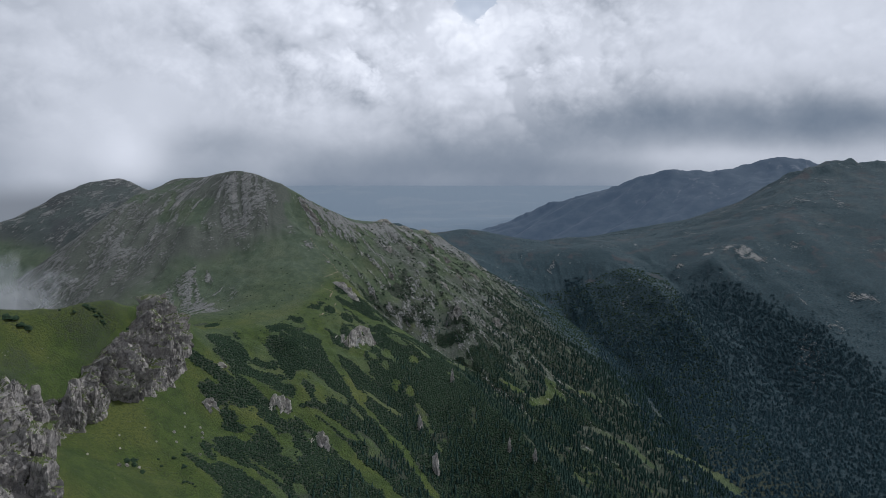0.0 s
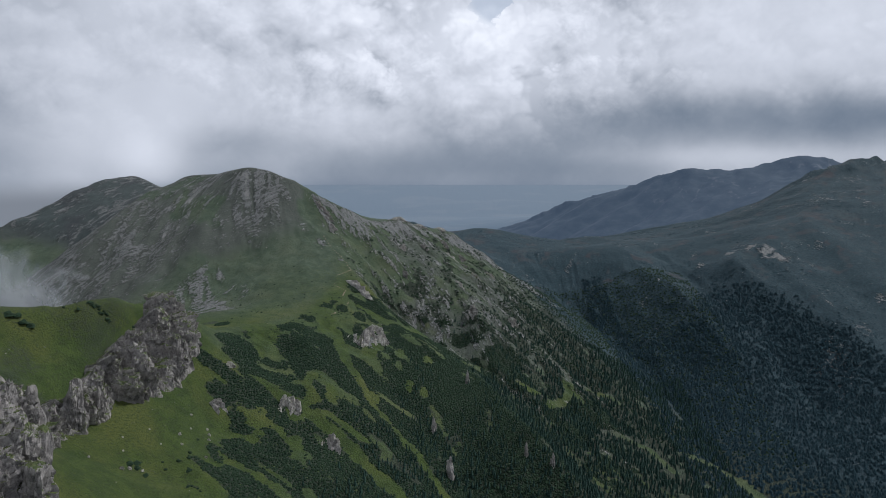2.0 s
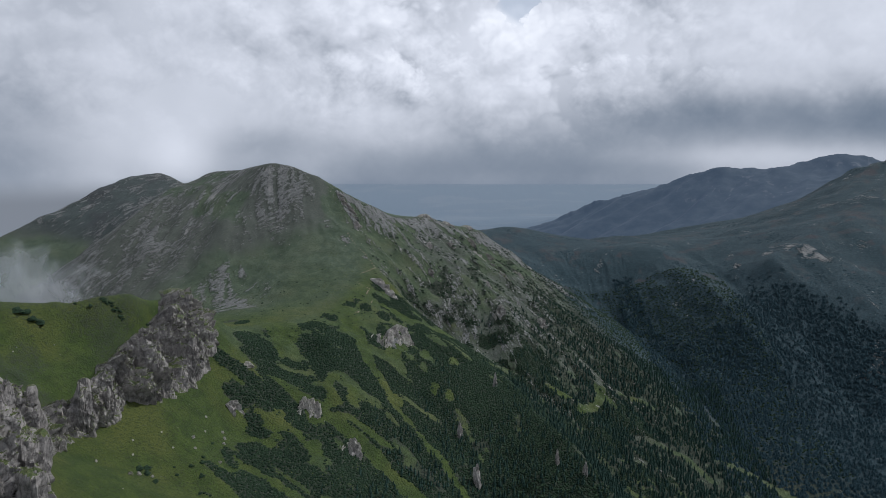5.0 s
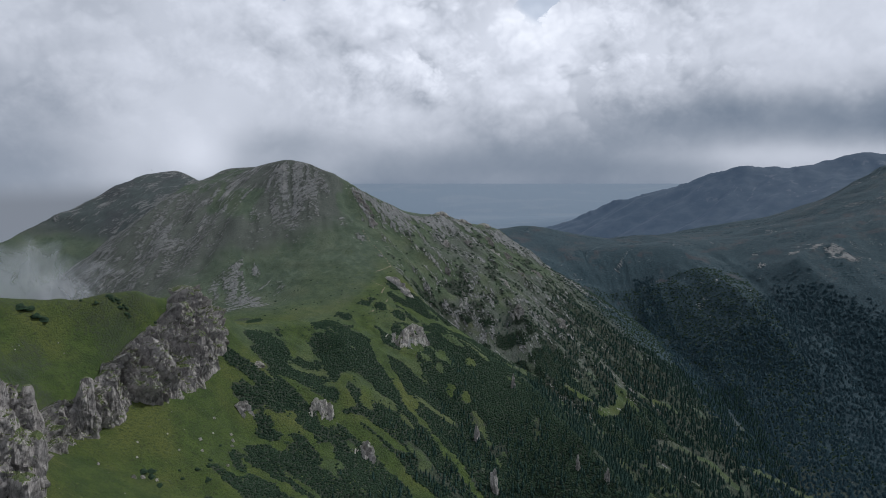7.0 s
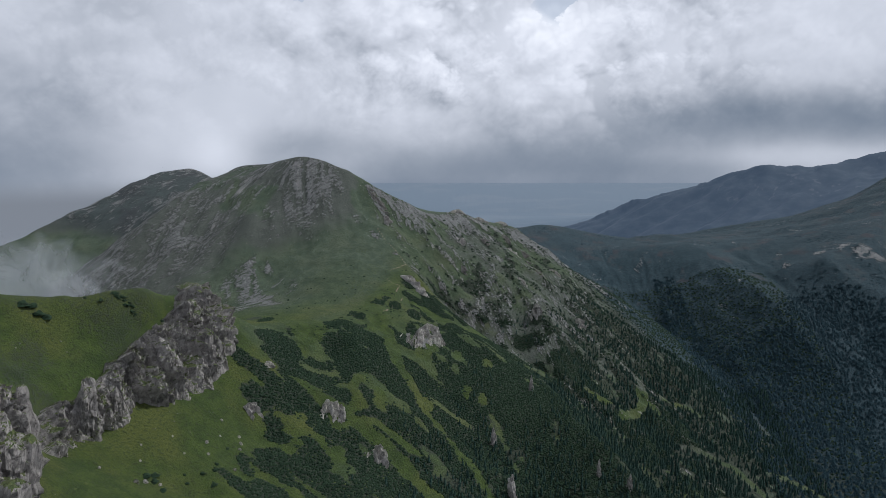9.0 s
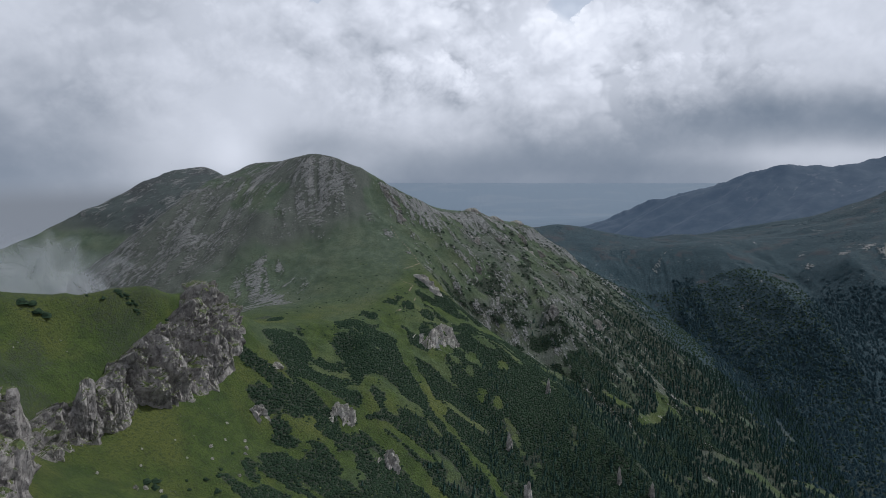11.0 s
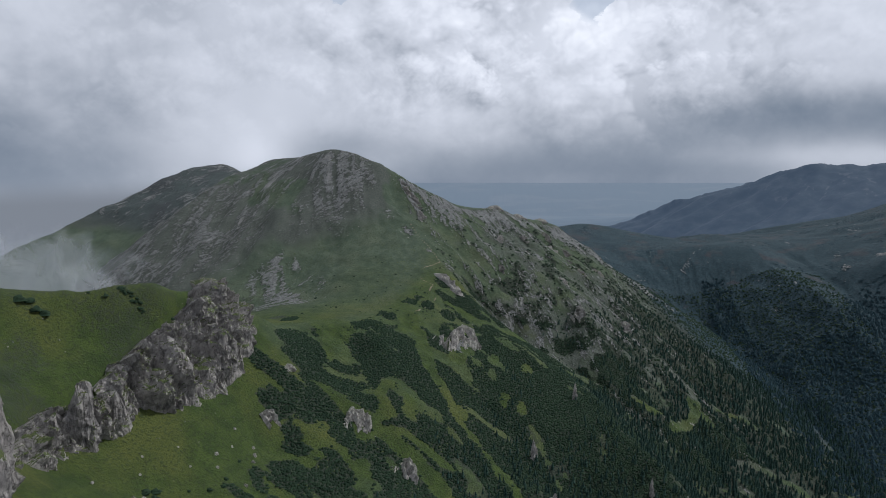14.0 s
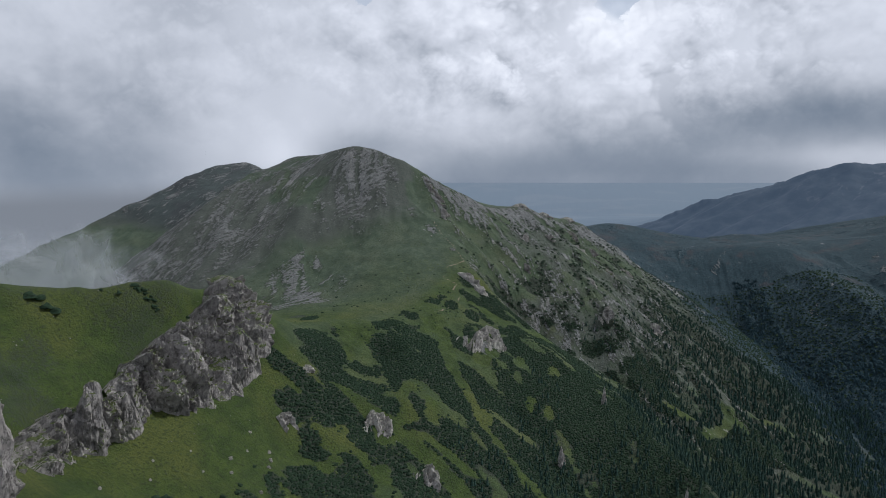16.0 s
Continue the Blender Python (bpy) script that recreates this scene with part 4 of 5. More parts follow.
cliff("jagged grey limestone crag with grassy ledges above the meadow",
      [(-206, 390, -152), (-199, 402, -152), (-191, 415, -152), (-184, 434, -152), (-181, 455, -151), (-182, 474, -142), (-188, 500, -135), (-194, 520, -131)],
      [(-216, 388, -129), (-214, 402, -120), (-213, 425, -115), (-212, 448, -111), (-210, 466, -102), (-212, 484, -94), (-214, 500, -99), (-208, 520, -118)],
      300, 110, 3.0, 4.5, 3.4, [
          (-201, 431, -144, 6.5, 6, 23, 20, 0, 0, 0.5),
          (-211, 487, -110, 7, 8, 13, 30, 0, 0, 0.5),
          (-195, 488, -133, 6.5, 9, 19, 0, 0, 0, 0.5),
          (-190, 462, -142, 6, 7, 18, 40, 0, 0, 0.5),
          (-211, 400, -136, 2.2, 2.4, 9, 0, 0, 0, 0.5),
          (-203, 470, -116, 6, 7, 12, 0, 0, 0, 0.5)])
cliff("ribbed grey limestone cliff below the green slope",
      [(-195, 318, -140), (-204, 340, -147), (-206, 360, -151), (-202, 376, -153), (-198, 392, -154)],
      [(-209, 318, -131), (-215, 338, -131), (-219, 358, -129), (-213, 376, -131), (-208, 392, -130)],
      160, 70, 40.0, 2.5, 2.4, [
          (-207, 368, -151, 5.5, 5, 25, 10, 0, 0, 0.5),
          (-203, 387, -148, 2.4, 2.6, 18, 0, 0, 0, 0.5),
          (-213, 360, -149, 4, 4, 15, 0, 0, 0, 0.5),
          (-206, 344, -149, 5, 3.6, 7.8, 60, 0, 0, 0.5)])
cliff("tall grey rock wall with grass in its clefts",
      [(-164, 250, -146), (-171, 268, -145), (-180, 288, -144), (-189, 304, -143), (-200, 318, -140)],
      [(-194, 255, -108), (-193, 276, -99), (-194, 294, -98), (-202, 308, -108), (-208, 320, -126)],
      170, 100, 80.0, 4.0, 3.2, [
          (-195, 301, -138, 7.5, 8.5, 45, 0, 0, 0, 0.5),
          (-186.5, 299, -142, 4.2, 5, 32, 20, 0, 0, 0.5),
          (-179, 285, -146, 7.5, 7.5, 27, 40, 0, 0, 0.5),
          (-188, 285, -142, 9, 9, 42, 0, 0, 0, 0.5),
          (-169, 272, -147, 8, 8, 20, 0, 0, 0, 0.5),
          (-200, 311, -140, 4.5, 5, 24, 0, 0, 0, 0.5)])


def outcrop(label, x, y, rx, ry, h, turn, lean, mat, seed, sharp=0.5, count=3, group="outcrops"):
    rng = random.Random(seed)
    tw = []
    for i in range(count):
        f = 1.0 if i == 0 else rng.uniform(0.45, 0.75)
        px, py = (x, y) if i == 0 else (x + rng.uniform(-1, 1) * rx, y + rng.uniform(-1, 1) * ry)
        tw.append((px, py, ground_at(px, py) - 1.0, rx * f, ry * f, h * f, turn + rng.uniform(-20, 20), lean[0], lean[1], sharp))
    return crag("rock_outcrop", label, tw, mat, seed, group=group)


def slab(label, x, y, length, depth, rise, turn, mat, seed):
    """A rib of bare rock lying on the slope, its face downhill, turned by some degrees from the contour."""
    gx, gy = float(lay(x + 8, y) - lay(x - 8, y)), float(lay(x, y + 8) - lay(x, y - 8))
    up = Matrix.Rotation(radians(turn), 3, "Z") @ Vector((gx, gy, 0)).normalized()
    side = Vector((-up.y, up.x, 0))
    foot, head = [], []
    for k in (-0.5, -0.25, 0, 0.25, 0.5):
        f = Vector((x, y, 0)) + side * length * k
        h = f + up * depth
        foot.append((f.x, f.y, ground_at(f.x, f.y) - 1.5))
        head.append((h.x, h.y, ground_at(h.x, h.y) + rise * (1 - 1.2 * abs(k))))
    me = cliff_mesh("rock_rib", foot, head, int(length * 1.6), int(12 + depth * 1.2), seed, rise * 0.15, max(1.3, rise * 0.42), back=depth * 0.5)
    me.transform(Matrix.Translation((-x, -y, -ground_at(x, y))))
    me.materials.append(mat)
    ob = tagged(new("rock_outcrop", me), label, "rock", "outcrops")
    ob.location = (x, y, ground_at(x, y))
    return ob


def slope_face(label, foot_xy, head_xy, rise, rough, mat, seed):
    """Bare rock breaking out of the slope between a lower and an upper edge."""
    x, y = foot_xy[0]
    ends = []
    for k, o in ((0, 1), (-1, -2)):     # both edges run together at the sides
        (fx, fy), (hx, hy), (nx, ny) = foot_xy[k], head_xy[k], foot_xy[o]
        ex, ey = fx * 0.6 + hx * 0.4 + (fx - nx) * 0.35, fy * 0.6 + hy * 0.4 + (fy - ny) * 0.35
        ends.append((ex, ey, ground_at(ex, ey) - 1.2))
    foot = [ends[0]] + [(px, py, ground_at(px, py) - 1.5) for px, py in foot_xy] + [ends[1]]
    head = [ends[0]] + [(px, py, ground_at(px, py) + rise * (1.0 if i % 2 else 0.5)) for i, (px, py) in enumerate(head_xy)] + [ends[1]]
    length = sum(math.dist(a, b) for a, b in zip(foot_xy, foot_xy[1:]))
    me = cliff_mesh("rock_face", foot, head, int(12 + length * 2.2), int(16 + math.dist(foot_xy[0], head_xy[0]) * 1.8), seed, rise * 0.4, rough, back=4.0)
    me.transform(Matrix.Translation((-x, -y, -ground_at(x, y))))
    me.materials.append(mat)
    ob = tagged(new("rock_outcrop", me), label, "rock", "outcrops")
    ob.location = (x, y, ground_at(x, y))
    return ob


slope_face("broad pale face of streaked rock among dwarf pines", [(-91, 617), (-80, 626), (-69, 640)], [(-91, 664), (-83, 682), (-74, 674)], 2.8, 2.4, PALE, 11.0)
slope_face("narrow pale rock rib beside a grass lane", [(-105, 624), (-99, 626)], [(-101, 650), (-97, 650)], 1.4, 1.7, PALE, 12.0)
slope_face("light grey rock step at the edge of the pines", [(-127, 481), (-119, 483), (-111, 487)], [(-128, 498), (-121, 499), (-114, 497)], 2.4, 2.2, PALE, 15.0)
slope_face("slender light rock face beside a grass lane", [(-96, 474), (-87, 475)], [(-92.5, 489), (-89, 489)], 4.5, 2.0, PALE, 16.0)
slab("broken pale rock rib on the grassy ridge", -104, 764, 26, 14, 4, 60, PALE, 13)
slab("broken pale rock rib on the grassy ridge", -94, 750, 16, 10, 3.5, 50, PALE, 14)
slab("white bare slab of rock in the meadow", -156, 455, 9, 9, 2.5, 0, PALE, 17)
outcrop("white bare slab of rock in the meadow", -167, 500, 3.5, 4, 3, 30, (-0.5, 0.3), PALE, 18, 0.4, 2)
outcrop("slender rock spire rising out of the wood", 9, 634, 1.8, 2.0, 14, 0, (0, 0), PALE, 19, 0.7, 3)
outcrop("slender rock spire rising out of the wood", -20, 560, 2.0, 2.2, 14, 0, (0, 0), PALE, 20, 0.7, 3)
outcrop("slender rock spire rising out of the wood", 55, 540, 1.6, 1.8, 13, 0, (0, 0), PALE, 21, 0.7, 2)
outcrop("slender rock spire rising out of the wood", 75, 530, 1.6, 1.8, 12, 0, (0, 0), PALE, 22, 0.7, 2)
outcrop("slender rock spire rising out of the wood", -6, 512, 2.4, 2.2, 12, 0, (0, 0), PALE, 23, 0.6, 3)
slab("grey rock bastion low on the eastern face", 22, 803, 16, 11, 5, 20, PALE, 24)
slab("grey rock bastion low on the eastern face", 78, 870, 16, 11, 5, 20, PALE, 25)
outcrop("jagged rocks on the skyline of the eastern ridge", -86, 990, 9, 7, 5, 0, (0, 0), PALE, 29, 0.4, 4)
outcrop("jagged rocks on the skyline of the eastern ridge", -60, 1030, 9, 7, 5, 0, (0, 0), PALE, 30, 0.4, 4)
outcrop("jagged rocks on the skyline of the eastern ridge", -30, 1070, 9, 7, 5, 0, (0, 0), PALE, 31, 0.4, 4)
for i, (ex, ey, es) in enumerate(((-65, 905, 7), (-38, 935, 8), (-60, 850, 6), (-5, 960, 9), (15, 990, 9), (30, 930, 8), (5, 870, 6), (50, 1010, 8), (-10, 1000, 10), (-150, 868, 8), (-160, 890, 9), (-175, 900, 8))):
    slab("weathered grey ribs of rock on the eastern face", ex, ey, es * 2.0, es * 1.3, es * 0.30, 30 + 17 * (i % 4), CRAG if i % 3 else PALE, 50 + i)
for i, (bx, by, bs, bm) in enumerate(((-176, 362, 1.3, PALE), (-171, 366, 1.0, PALE), (-178, 358, 1.6, CRAG), (-164, 402, 0.9, PALE), (-168, 409, 1.1, PALE), (-166, 421, 0.8, PALE), (-170, 432, 0.9, PALE), (-160, 432, 1.0, PALE), (-157, 427, 1.3, PALE), (-155, 421, 1.0, PALE), (-184, 372, 0.7, PALE), (-188, 380, 0.7, PALE), (-150, 402, 1.1, CRAG), (-192, 352, 0.9, PALE), (-172, 392, 0.7, PALE), (-180, 396, 0.6, PALE))):
    b = new("boulder", rock_mesh("boulder", bs, bs * 0.8, bs * 1.1, 200 + i * 1.9, (0, 0), 0.35, 14, 9))
    b.data.materials.append(bm)
    b.location = (bx, by, ground_at(bx, by))
    b.rotation_euler = (0, 0, i * 1.1)
    tagged(b, "pale limestone boulder lying in the meadow grass", "rock", "meadow boulders")


# loose stones on the bare ribs and in the gullies: one angular form, thousands of pieces
def shard(seed):
    rng_ = np.random.RandomState(seed)
    ring = lambda z, r: [(math.cos(a + rng_.uniform(-.3, .3)) * r * rng_.uniform(.7, 1.2), math.sin(a + rng_.uniform(-.3, .3)) * r * rng_.uniform(.7, 1.2), z + rng_.uniform(-.12, .12)) for a in np.arange(5) * 1.2566]
    v = ring(-0.45, 1.0) + ring(0.25, 0.85) + ring(0.75, 0.4)
    f = [t for j in (0, 5) for i in range(5) for t in ((j + i, j + (i + 1) % 5, j + 5 + i), (j + (i + 1) % 5, j + 5 + (i + 1) % 5, j + 5 + i))]
    f += [(10, 11, 12), (10, 12, 13), (10, 13, 14)]
    return np.array(v), np.array(f)


# ---- dwarf pine and spruce ----
def needle_material(name, dark, light):
    m, n, bsdf = material(name)
    pos = n.add("ShaderNodeTexCoord").outputs["Object"]
    geo = n.add("ShaderNodeNewGeometry")
    rnd = n.math("ADD", n.math("MULTIPLY", geo.outputs["Random Per Island"], 0.6), n.math("MULTIPLY", n.noise(pos, 0.05, 3), 0.5))
    col = n.mix(n.ramp(rnd, 0.15, 0.85), dark, light)
    col = n.mix(n.ramp(n.noise(pos, 2.2, 4, 0.7), 0.42, 0.7), col, tuple(c * 0.4 for c in dark))
    n.put(bsdf, "Base Color", col)
    bsdf.inputs["Roughness"].default_value = 0.85
    bsdf.inputs["Specular IOR Level"].default_value = 0.08
    relief(n, bsdf, n.noise(pos, 3.0, 3, 0.7), 0.9, 0.35)
    return m


PINE_MAT = needle_material("dwarf_pine_needles", (0.013, 0.026, 0.016), (0.028, 0.049, 0.027))
SPRUCE_MAT = needle_material("spruce_needles", (0.011, 0.027, 0.024), (0.032, 0.062, 0.049))
# needles across the valley, with the blue of the haze mixed into their colour
FAR_MAT = needle_material("haze_tinted_needles", (0.014, 0.031, 0.040), (0.025, 0.051, 0.063))
BARK, bn, bb = material("spruce_bark")
bn.put(bb, "Base Color", bn.mix(bn.ramp(bn.noise(bn.add("ShaderNodeTexCoord").outputs["Object"], 4.0), 0.4, 0.6), (0.06, 0.045, 0.035), (0.13, 0.10, 0.08)))


def cushion(seed, rings=3, seg=9):
    """A low, ragged cushion of pine, one metre in radius: arrays of points and triangles."""
    rng = np.random.RandomState(seed)
    v, f = [], []
    for j in range(rings):
        a = (j + 0.15) / rings * math.pi / 2
        for i in range(seg):
            th = 2 * math.pi * (i + 0.5 * (j % 2)) / seg
            r = math.cos(a) * rng.uniform(0.55, 1.35)
            v.append((math.cos(th) * r, math.sin(th) * r, math.sin(a) * rng.uniform(0.45, 1.25) - 0.25))
    v.append((0, 0, 0.85))
    for j in range(rings - 1):
        for i in range(seg):
            i2 = (i + 1) % seg
            a, b, c, d = j * seg + i, j * seg + i2, (j + 1) * seg + i, (j + 1) * seg + i2
            f += [(a, b, c), (b, d, c)] if j % 2 == 0 else [(a, b, d), (a, d, c)]
    for i in range(seg):
        f.append(((rings - 1) * seg + i, (rings - 1) * seg + (i + 1) % seg, rings * seg))
    return np.array(v), np.array(f)


def spruce(seed, tiers=4, seg=7):
    """A narrow spruce one metre tall: drooping, ragged tiers of boughs."""
    rng = np.random.RandomState(seed)
    v, f = [], []
    for k in range(tiers):
        z0, z1 = 0.04 + 0.86 * k / tiers, 0.04 + 0.86 * k / tiers + 0.96 * (1.35 / tiers) * (1.0 if k < tiers - 1 else 0.75)
        z1 = min(z1, 1.0)
        rad = 0.25 * (1 - 0.80 * k / tiers)
        base = len(v)
        v.append((0, 0, z1))
        for i in range(seg * 2):
            th = math.pi * i / seg + rng.uniform(-0.2, 0.2)
            r = rad * (rng.uniform(0.85, 1.25) if i % 2 == 0 else rng.uniform(0.45, 0.7))
            v.append((math.cos(th) * r, math.sin(th) * r, z0 + (0.0 if i % 2 == 0 else 0.05) + rng.uniform(-0.02, 0.02)))
        for i in range(seg * 2):
            f.append((base, base + 1 + i, base + 1 + (i + 1) % (seg * 2)))
    return np.array(v), np.array(f)


def joined(name, forms, places, mat, label, category):
    """ONE mesh of very many plants: places are (form, x, y, z, radius, height, turn)."""
    vs, fs, base = [], [], 0
    forms = list(forms)
    order = np.array([p[0] for p in places])
    arr = np.array([p[1:] for p in places], float)
    for k, (fv, ff) in enumerate(forms):
        a = arr[order == k]
        if not len(a):
            continue
        c, s = np.cos(a[:, 5])[:, None], np.sin(a[:, 5])[:, None]
        x = (fv[None, :, 0] * c - fv[None, :, 1] * s) * a[:, 3:4] + a[:, 0:1]
        y = (fv[None, :, 0] * s + fv[None, :, 1] * c) * a[:, 3:4] + a[:, 1:2]
        z = fv[None, :, 2] * a[:, 4:5] + a[:, 2:3]
        vs.append(np.stack([x, y, z], -1).reshape(-1, 3))
        fs.append((ff[None] + (np.arange(len(a)) * len(fv))[:, None, None] + base).reshape(-1, 3))
        base += len(a) * len(fv)
    vs, fs = np.concatenate(vs), np.concatenate(fs)
    me = tri_mesh(name, vs, fs)
    me.materials.append(mat)
    return tagged(new(name, me), label, category, kind="stuff")


def tri_mesh(name, vs, fs):
    me = bpy.data.meshes.new(name)
    me.vertices.add(len(vs))
    me.vertices.foreach_set("co", np.asarray(vs, np.float32).ravel())
    me.loops.add(len(fs) * 3)
    me.loops.foreach_set("vertex_index", np.asarray(fs, np.int32).ravel())
    me.polygons.add(len(fs))
    me.polygons.foreach_set("loop_start", np.arange(0, len(fs) * 3, 3, dtype=np.int32))
    me.update(calc_edges=True)
    return me


def scattered(x0, x1, y0, y1, gap, seed):
    rng = np.random.RandomState(seed)
    x, y = np.meshgrid(np.arange(x0, x1, gap), np.arange(y0, y1, gap))
    x = x.ravel() + rng.uniform(-0.55, 0.55, x.size) * gap
    y = y.ravel() + rng.uniform(-0.55, 0.55, y.size) * gap
    return x, y, rng


CUSHIONS = [cushion(i, 3, 7) for i in range(6)]
SPRUCES = [spruce(100 + i, 5, 6) for i in range(6)]
FAR_SPRUCES = [spruce(200 + i, 3, 4) for i in range(4)]

# dwarf pine on the near slopes
x, y, rng = scattered(-215, 190, 340, 800, 1.4, 1)
z = on_ground(x, y)
keep = rng.rand(len(x)) * 0.5 + 0.3 < pine_cover(x, y, z)
x, y, z = x[keep], y[keep], z[keep]
sx, sy, rng2 = scattered(-265, 120, 380, 860, 4.0, 12)
sz = on_ground(sx, sy)
stray = (rng2.rand(len(sx)) < 0.22 * step01(0.42, 0.62, fbm(sx / 30, sy / 30, 3, 59)) * np.maximum(step01(-22, 6, crest_side(sx, sy)), 0.35 * step01(600, 640, sy)) * step01(-108, -135, sz)) & (sx + 0.35 * sy > 10)
x, y, z = np.r_[x, sx[stray]], np.r_[y, sy[stray]], np.r_[z, sz[stray]]
near_pines = [(int(rng.randint(6)), x[i], y[i], z[i], rng.uniform(0.65, 1.6), rng.uniform(0.45, 1.15), rng.uniform(0, 6.28)) for i in range(len(x))]
# dwarf pine further off
x, y, rng = scattered(-330, 420, 800, 1300, 4.2, 2)
z = on_ground(x, y)
keep = rng.rand(len(x)) < np.maximum(pine_cover(x, y, z) * 0.85, 0.13 * step01(5, 40, crest_side(x, y)) * step01(-85, -120, z) * step01(1250, 1180, y))
x, y, z = x[keep], y[keep], z[keep]
far_pines = [(int(rng.randint(6)), x[i], y[i], z[i], rng.uniform(1.2, 2.5), rng.uniform(0.9, 1.9), rng.uniform(0, 6.28)) for i in range(len(x))]
x, y, rng = scattered(-60, 1100, 1000, 1950, 6.5, 3)
z = on_ground(x, y)
keep = (rng.rand(len(x)) < pine_cover(x, y, z) * 0.55 * step01(0.48, 0.60, fbm(x / 70, y / 70, 4, 95))) & (y + 0.9 * x > 1150) & (x < 0.75 * y)
x, y, z = x[keep], y[keep], z[keep]
valley_pines = [(int(rng.randint(6)), x[i], y[i], z[i], rng.uniform(1.2, 3.0), rng.uniform(0.5, 1.1), rng.uniform(0, 6.28)) for i in range(len(x))]

# spruce
x, y, rng = scattered(-120, 330, 330, 1010, 3.6, 4)
z = on_ground(x, y)
keep = rng.rand(len(x)) < wood_cover(x, y, z) * 0.95
x, y, z = x[keep], y[keep], z[keep]
hgt = rng.triangular(2.2, 4.2, 8.5, len(x)) * (0.75 + 0.4 * step01(-200, -290, z))
trees = [(int(rng.randint(6)), x[i], y[i], z[i], hgt[i] * rng.uniform(0.85, 1.15), hgt[i], rng.uniform(0, 6.28)) for i in range(len(x))]
rng = np.random.RandomState(5)
x, y = rng.uniform(240, 1150, 52000), rng.uniform(560, 1330, 52000)
z = on_ground(x, y)
keep = (rng.rand(len(x)) < wood_cover(x, y, z) * 0.9) & (x + 0.05 * y > 300) & (x < 0.62 * y + 150)
x, y, z = x[keep], y[keep], z[keep]
far_trees = [(int(rng.randint(4)), x[i], y[i], z[i], rng.uniform(7, 15), rng.uniform(2.2, 4.6), rng.uniform(0, 6.28)) for i in range(len(x))]

# the nearest ones stand as trees and shrubs of their own
trees.sort(key=lambda p: abs(p[1] + 75) * 0.6 + abs(p[2] - 470))
own_trees, trees = trees[:220], trees[220:]
near_pines.sort(key=lambda p: math.hypot(p[1] + 150, p[2] - 400))
own_pines, near_pines = near_pines[:260], near_pines[260:]
joined("dwarf_pine_thicket", CUSHIONS, near_pines, PINE_MAT, "dense dark green dwarf pine covering the slope", "shrubs")
joined("dwarf_pine_cushions", CUSHIONS, far_pines, PINE_MAT, "scattered dark green dwarf pine cushions on the far slopes", "shrubs")
joined("dwarf_pine_slopes", CUSHIONS, valley_pines, FAR_MAT, "haze-tinted bluish dwarf pine on the mountain across the valley", "shrubs")
joined("spruce_wood", SPRUCES, trees, SPRUCE_MAT, "dense dark spruce wood on the steep slope", "trees")
joined("spruce_forest", FAR_SPRUCES, far_trees, FAR_MAT, "dark spruce forest across the valley", "trees")

crown_meshes, trunk_mesh = [], None
for fv, ff in SPRUCES:
    me = tri_mesh("crown", fv, ff)
    me.materials.append(SPRUCE_MAT)
    crown_meshes.append(me)
tv = [(0.022 * math.cos(a) * s, 0.022 * math.sin(a) * s, zz) for zz, s in ((-0.06, 1.2), (0.3, 0.8), (0.9, 0.15)) for a in (0, 1.257, 2.513, 3.77, 5.027)]
tf = [(j * 5 + i, j * 5 + (i + 1) % 5, (j + 1) * 5 + (i + 1) % 5, (j + 1) * 5 + i) for j in range(2) for i in range(5)]
trunk_mesh = bpy.data.meshes.new("trunk")
trunk_mesh.from_pydata(tv, [], tf)
trunk_mesh.materials.append(BARK)
for k, px, py, pz, pr, ph, turn in own_trees:
    t = tagged(new("spruce_tree"), "dark green spruce standing on the steep slope", "tree", "spruces at the wood's edge")
    t.location, t.rotation_euler, t.scale = (px, py, pz), (0, 0, turn), (pr, pr, ph)
    part("crown", crown_meshes[k], None, t)
    part("trunk", trunk_mesh, None, t)
cushion_meshes = []
for fv, ff in CUSHIONS:
    me = tri_mesh("dwarf_pine", fv, ff)
    me.materials.append(PINE_MAT)
    cushion_meshes.append(me)
for k, px, py, pz, pr, ph, turn in own_pines:
    s = tagged(new("dwarf_pine", cushion_meshes[k]), "dark green dwarf pine shrub on the grassy slope", "shrub", "dwarf pines by the meadow")
    s.location, s.rotation_euler, s.scale = (px, py, pz), (0, 0, turn), (pr, pr, ph)
# lone shrubs on the crest and in the meadow
lone = [(-259, 397, 4.2), (-256, 400, 3.4), (-252, 399, 4.0), (-249, 401, 3.6), (-236, 428, 1.8), (-214, 452, 2.0), (-211, 457, 1.8), (-243, 424, 1.5),
        (-178, 366, 3.0), (-174, 366, 2.8), (-176, 370, 2.4), (-168, 363, 2.6), (-160, 386, 1.8), (-156, 392, 2.2), (-158, 398, 1.8), (-163, 376, 1.5), (-153, 384, 2.4), (-152, 412, 2.0), (-160, 416, 1.4), (-166, 380, 1.3)]
lone += [(-233.5 + 0.46 * k + 0.6 * math.sin(k * 2.4), 435.5 + 0.12 * k + 1.3 * math.sin(k * 1.7), 1.1 + 0.16 * (k * 7 % 5)) for k in range(26)]
for i, (px, py, pr) in enumerate(lone):
    s = tagged(new("juniper_shrub", cushion_meshes[i % 6]), "low dark green shrub alone in the grass", "shrub", "lone shrubs")
    s.location, s.rotation_euler, s.scale = (px, py, ground_at(px, py)), (0, 0, i * 1.3), (pr, pr * 0.8, pr * 0.7)

SHARDS = [shard(i) for i in range(5)]
x, y, rng = scattered(-470, 240, 690, 1200, 3.4, 8)
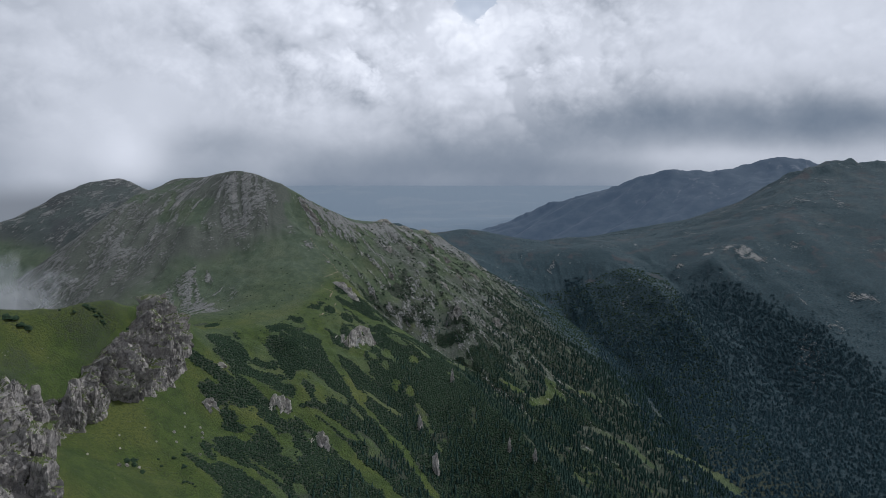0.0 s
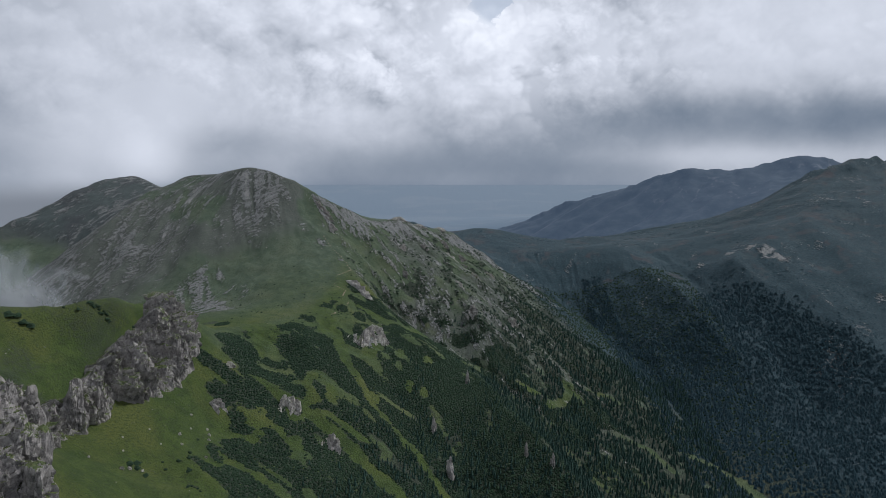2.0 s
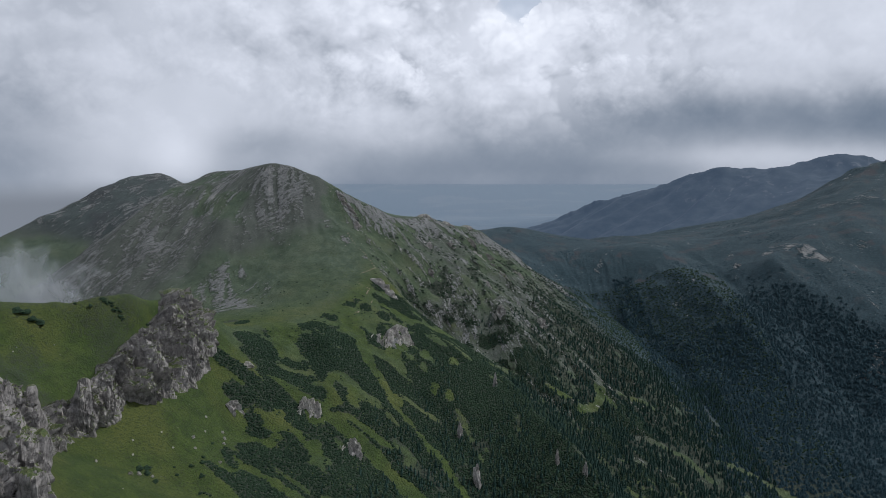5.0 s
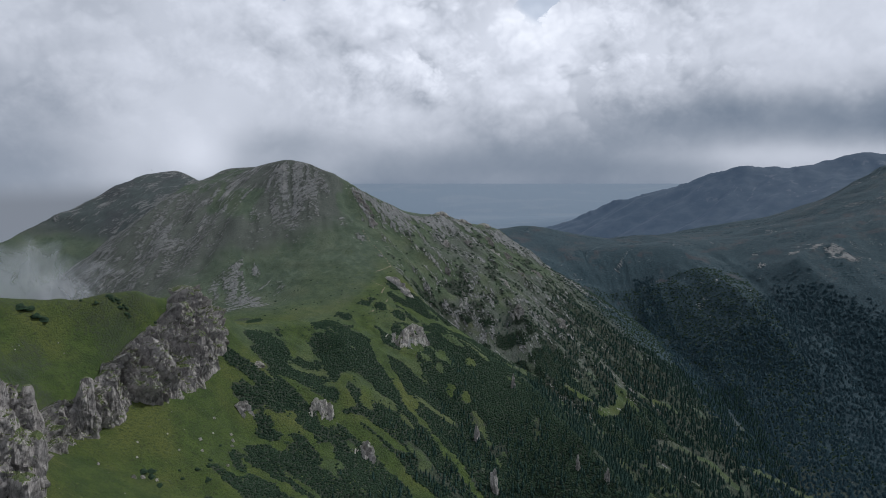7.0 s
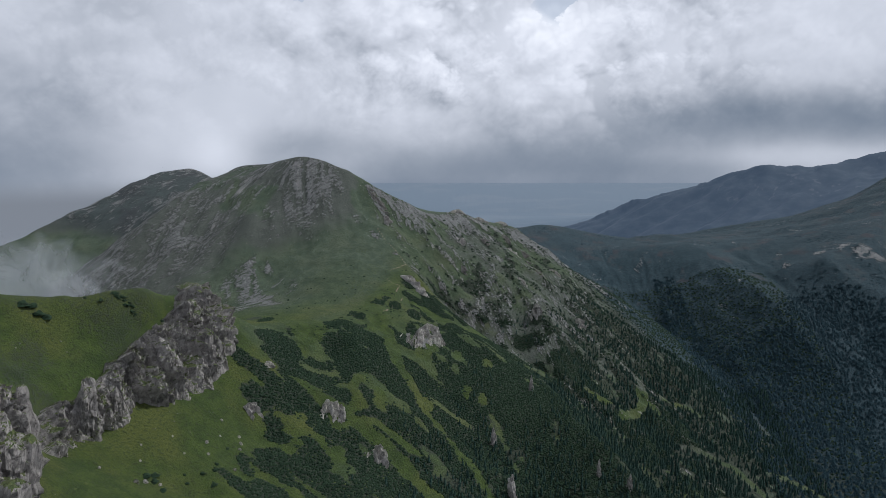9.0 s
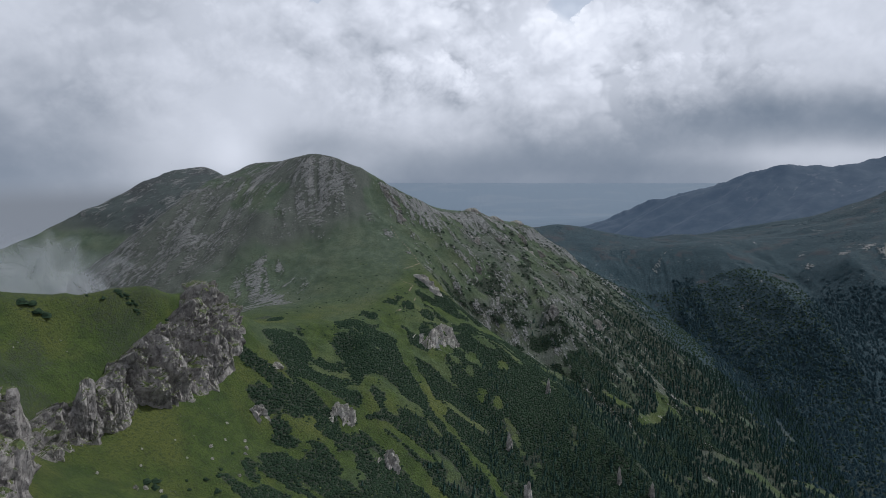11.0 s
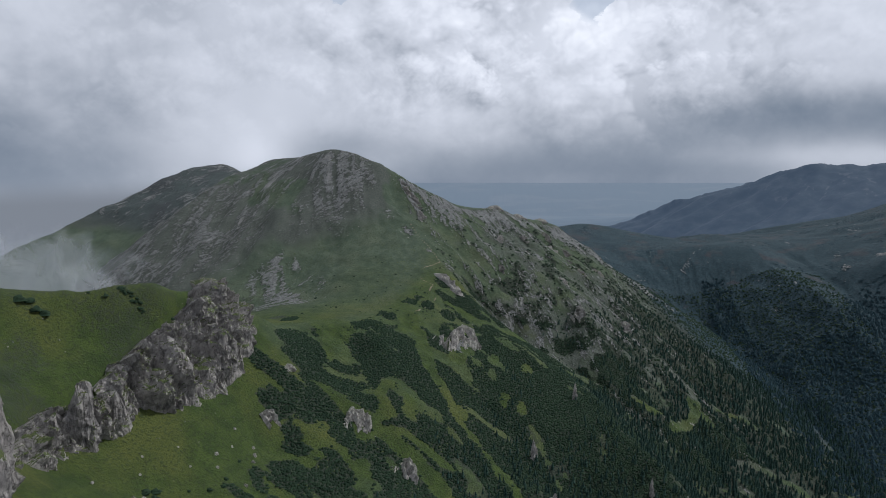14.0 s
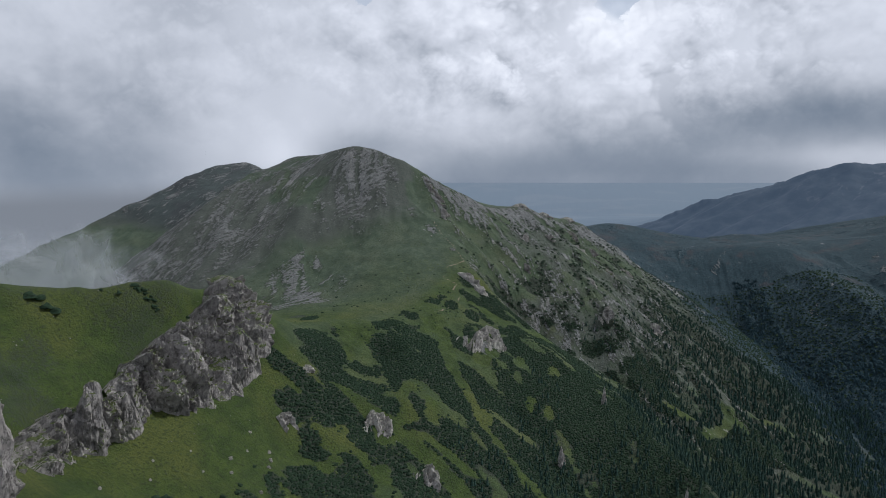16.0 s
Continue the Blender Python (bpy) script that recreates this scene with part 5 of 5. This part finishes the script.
near_ix = np.clip(np.searchsorted(gx_axis, x), 0, len(gx_axis) - 1), np.clip(np.searchsorted(gy_axis, y), 0, len(gy_axis) - 1)
bare = rock[near_ix[1], near_ix[0]] * 0.13 + pale[near_ix[1], near_ix[0]] * 0.10
keep = rng.rand(len(x)) < bare
x, y = x[keep], y[keep]
z = on_ground(x, y)
size = rng.uniform(0.3, 0.9, len(x))
joined("scree_stones", SHARDS, [(int(rng.randint(5)), x[i], y[i], z[i], size[i], size[i] * rng.uniform(0.7, 1.3), rng.uniform(0, 6.28)) for i in range(len(x))], CRAG, "grey limestone scree strewn over the steep slopes", "stones")
x, y, rng = scattered(-262, -140, 300, 620, 3.0, 9)
keep = rng.rand(len(x)) < 0.030 * step01(0.5, 0.7, fbm(x / 20, y / 20, 3, 91) + 0.05)
x, y = x[keep], y[keep]
z = on_ground(x, y)
joined("meadow_stones", SHARDS, [(int(rng.randint(5)), x[i], y[i], z[i], rng.uniform(0.2, 0.5), rng.uniform(0.15, 0.4), rng.uniform(0, 6.28)) for i in range(len(x))], CRAG, "small pale stones scattered in the grass", "stones")
# low tufts and bilberry cushions in the grass
TUFT, n, bsdf = material("grass_tufts")
n.put(bsdf, "Base Color", n.mix(n.add("ShaderNodeNewGeometry").outputs["Random Per Island"], (0.036, 0.058, 0.018), (0.074, 0.094, 0.028)))
TUFTS = [cushion(300 + i, 2, 6) for i in range(4)]
x, y, rng = scattered(-300, -60, 290, 800, 1.9, 10)
dens = step01(0.45, 0.62, fbm(x / 11, y / 11, 4, 92)) * 0.5 * (0.12 + 0.88 * step01(-190, -165, x))
keep = rng.rand(len(x)) < dens
x, y = x[keep], y[keep]
z = on_ground(x, y)
joined("grass_tufts", TUFTS, [(int(rng.randint(4)), x[i], y[i], z[i], rng.uniform(0.35, 0.9), rng.uniform(0.25, 0.55), rng.uniform(0, 6.28)) for i in range(len(x))], TUFT, "dull green tufts of mountain grass", "grass")


# ---- mist ----
# mist rising behind the near crest: thin rolling sheets of vapour
MIST = bpy.data.materials.new("mist")
MIST.use_nodes = True
n = Nodes(MIST.node_tree)
out = n.add("ShaderNodeOutputMaterial")
pos = n.add("ShaderNodeTexCoord").outputs["Object"]
dens = n.add("ShaderNodeAttribute", dict(attribute_name="thickness")).outputs["Fac"]
wisp = n.noise(pos, 0.026, 8, 0.60, 0.5)
alpha = n.math("MULTIPLY", n.ramp(n.math("ADD", dens, n.math("MULTIPLY", n.math("SUBTRACT", wisp, 0.5), 2.0)), 0.34, 1.00), 0.32)
body = n.add("ShaderNodeAddShader")
n.put(body, "0", n.add("ShaderNodeBsdfDiffuse", Color=(0.62, 0.63, 0.66, 1)).outputs[0])
n.put(body, "1", n.add("ShaderNodeBsdfTranslucent", Color=(0.30, 0.31, 0.33, 1)).outputs[0])
mixed = n.add("ShaderNodeMixShader")
n.put(mixed, "0", alpha)
n.put(mixed, "1", n.add("ShaderNodeBsdfTransparent").outputs[0])
n.put(mixed, "2", body.outputs[0])
MIST.node_tree.links.new(mixed.outputs[0], out.inputs[0])


def mist_bank(label, x0, x1, y0, y1, z0, z1, seed, shape):
    """A rolling sheet of mist from (x0, y0) to (x1, y1) between two heights; shape gives its density, 0 to 1."""
    s, v = np.meshgrid(np.linspace(0, 1, 60), np.linspace(0, 1, 36))
    X, Y, Z = x0 + (x1 - x0) * s, y0 + (y1 - y0) * s, z0 + (z1 - z0) * v
    Y = Y + (fbm(s * 5 + seed, v * 3, 4, seed) - 0.5) * 60 + v * 25
    me = sheet("mist", X, Y, Z)
    d = shape(X, Z) * step01(0, 0.12, s) * step01(1, 0.86, s) * step01(0, 0.1, v) * step01(1, 0.7, v)
    me.attributes.new("thickness", "FLOAT", "POINT").data.foreach_set("value", d.astype(np.float32).ravel())
    me.materials.append(MIST)
    return tagged(new("mist", me), label, "mist", kind="stuff")


def wisps(x_full, x_none, z_full, z_none):
    return lambda X, Z: step01(x_none, x_full, X) * step01(z_none, z_full, Z)


mist_bank("white mist rising from the valley behind the crest", -520, -200, 570, 520, -210, -20, 3, wisps(-400, -235, -112, -60))
mist_bank("white mist rising from the valley behind the crest", -640, -240, 660, 610, -230, -10, 7, wisps(-460, -265, -114, -52))
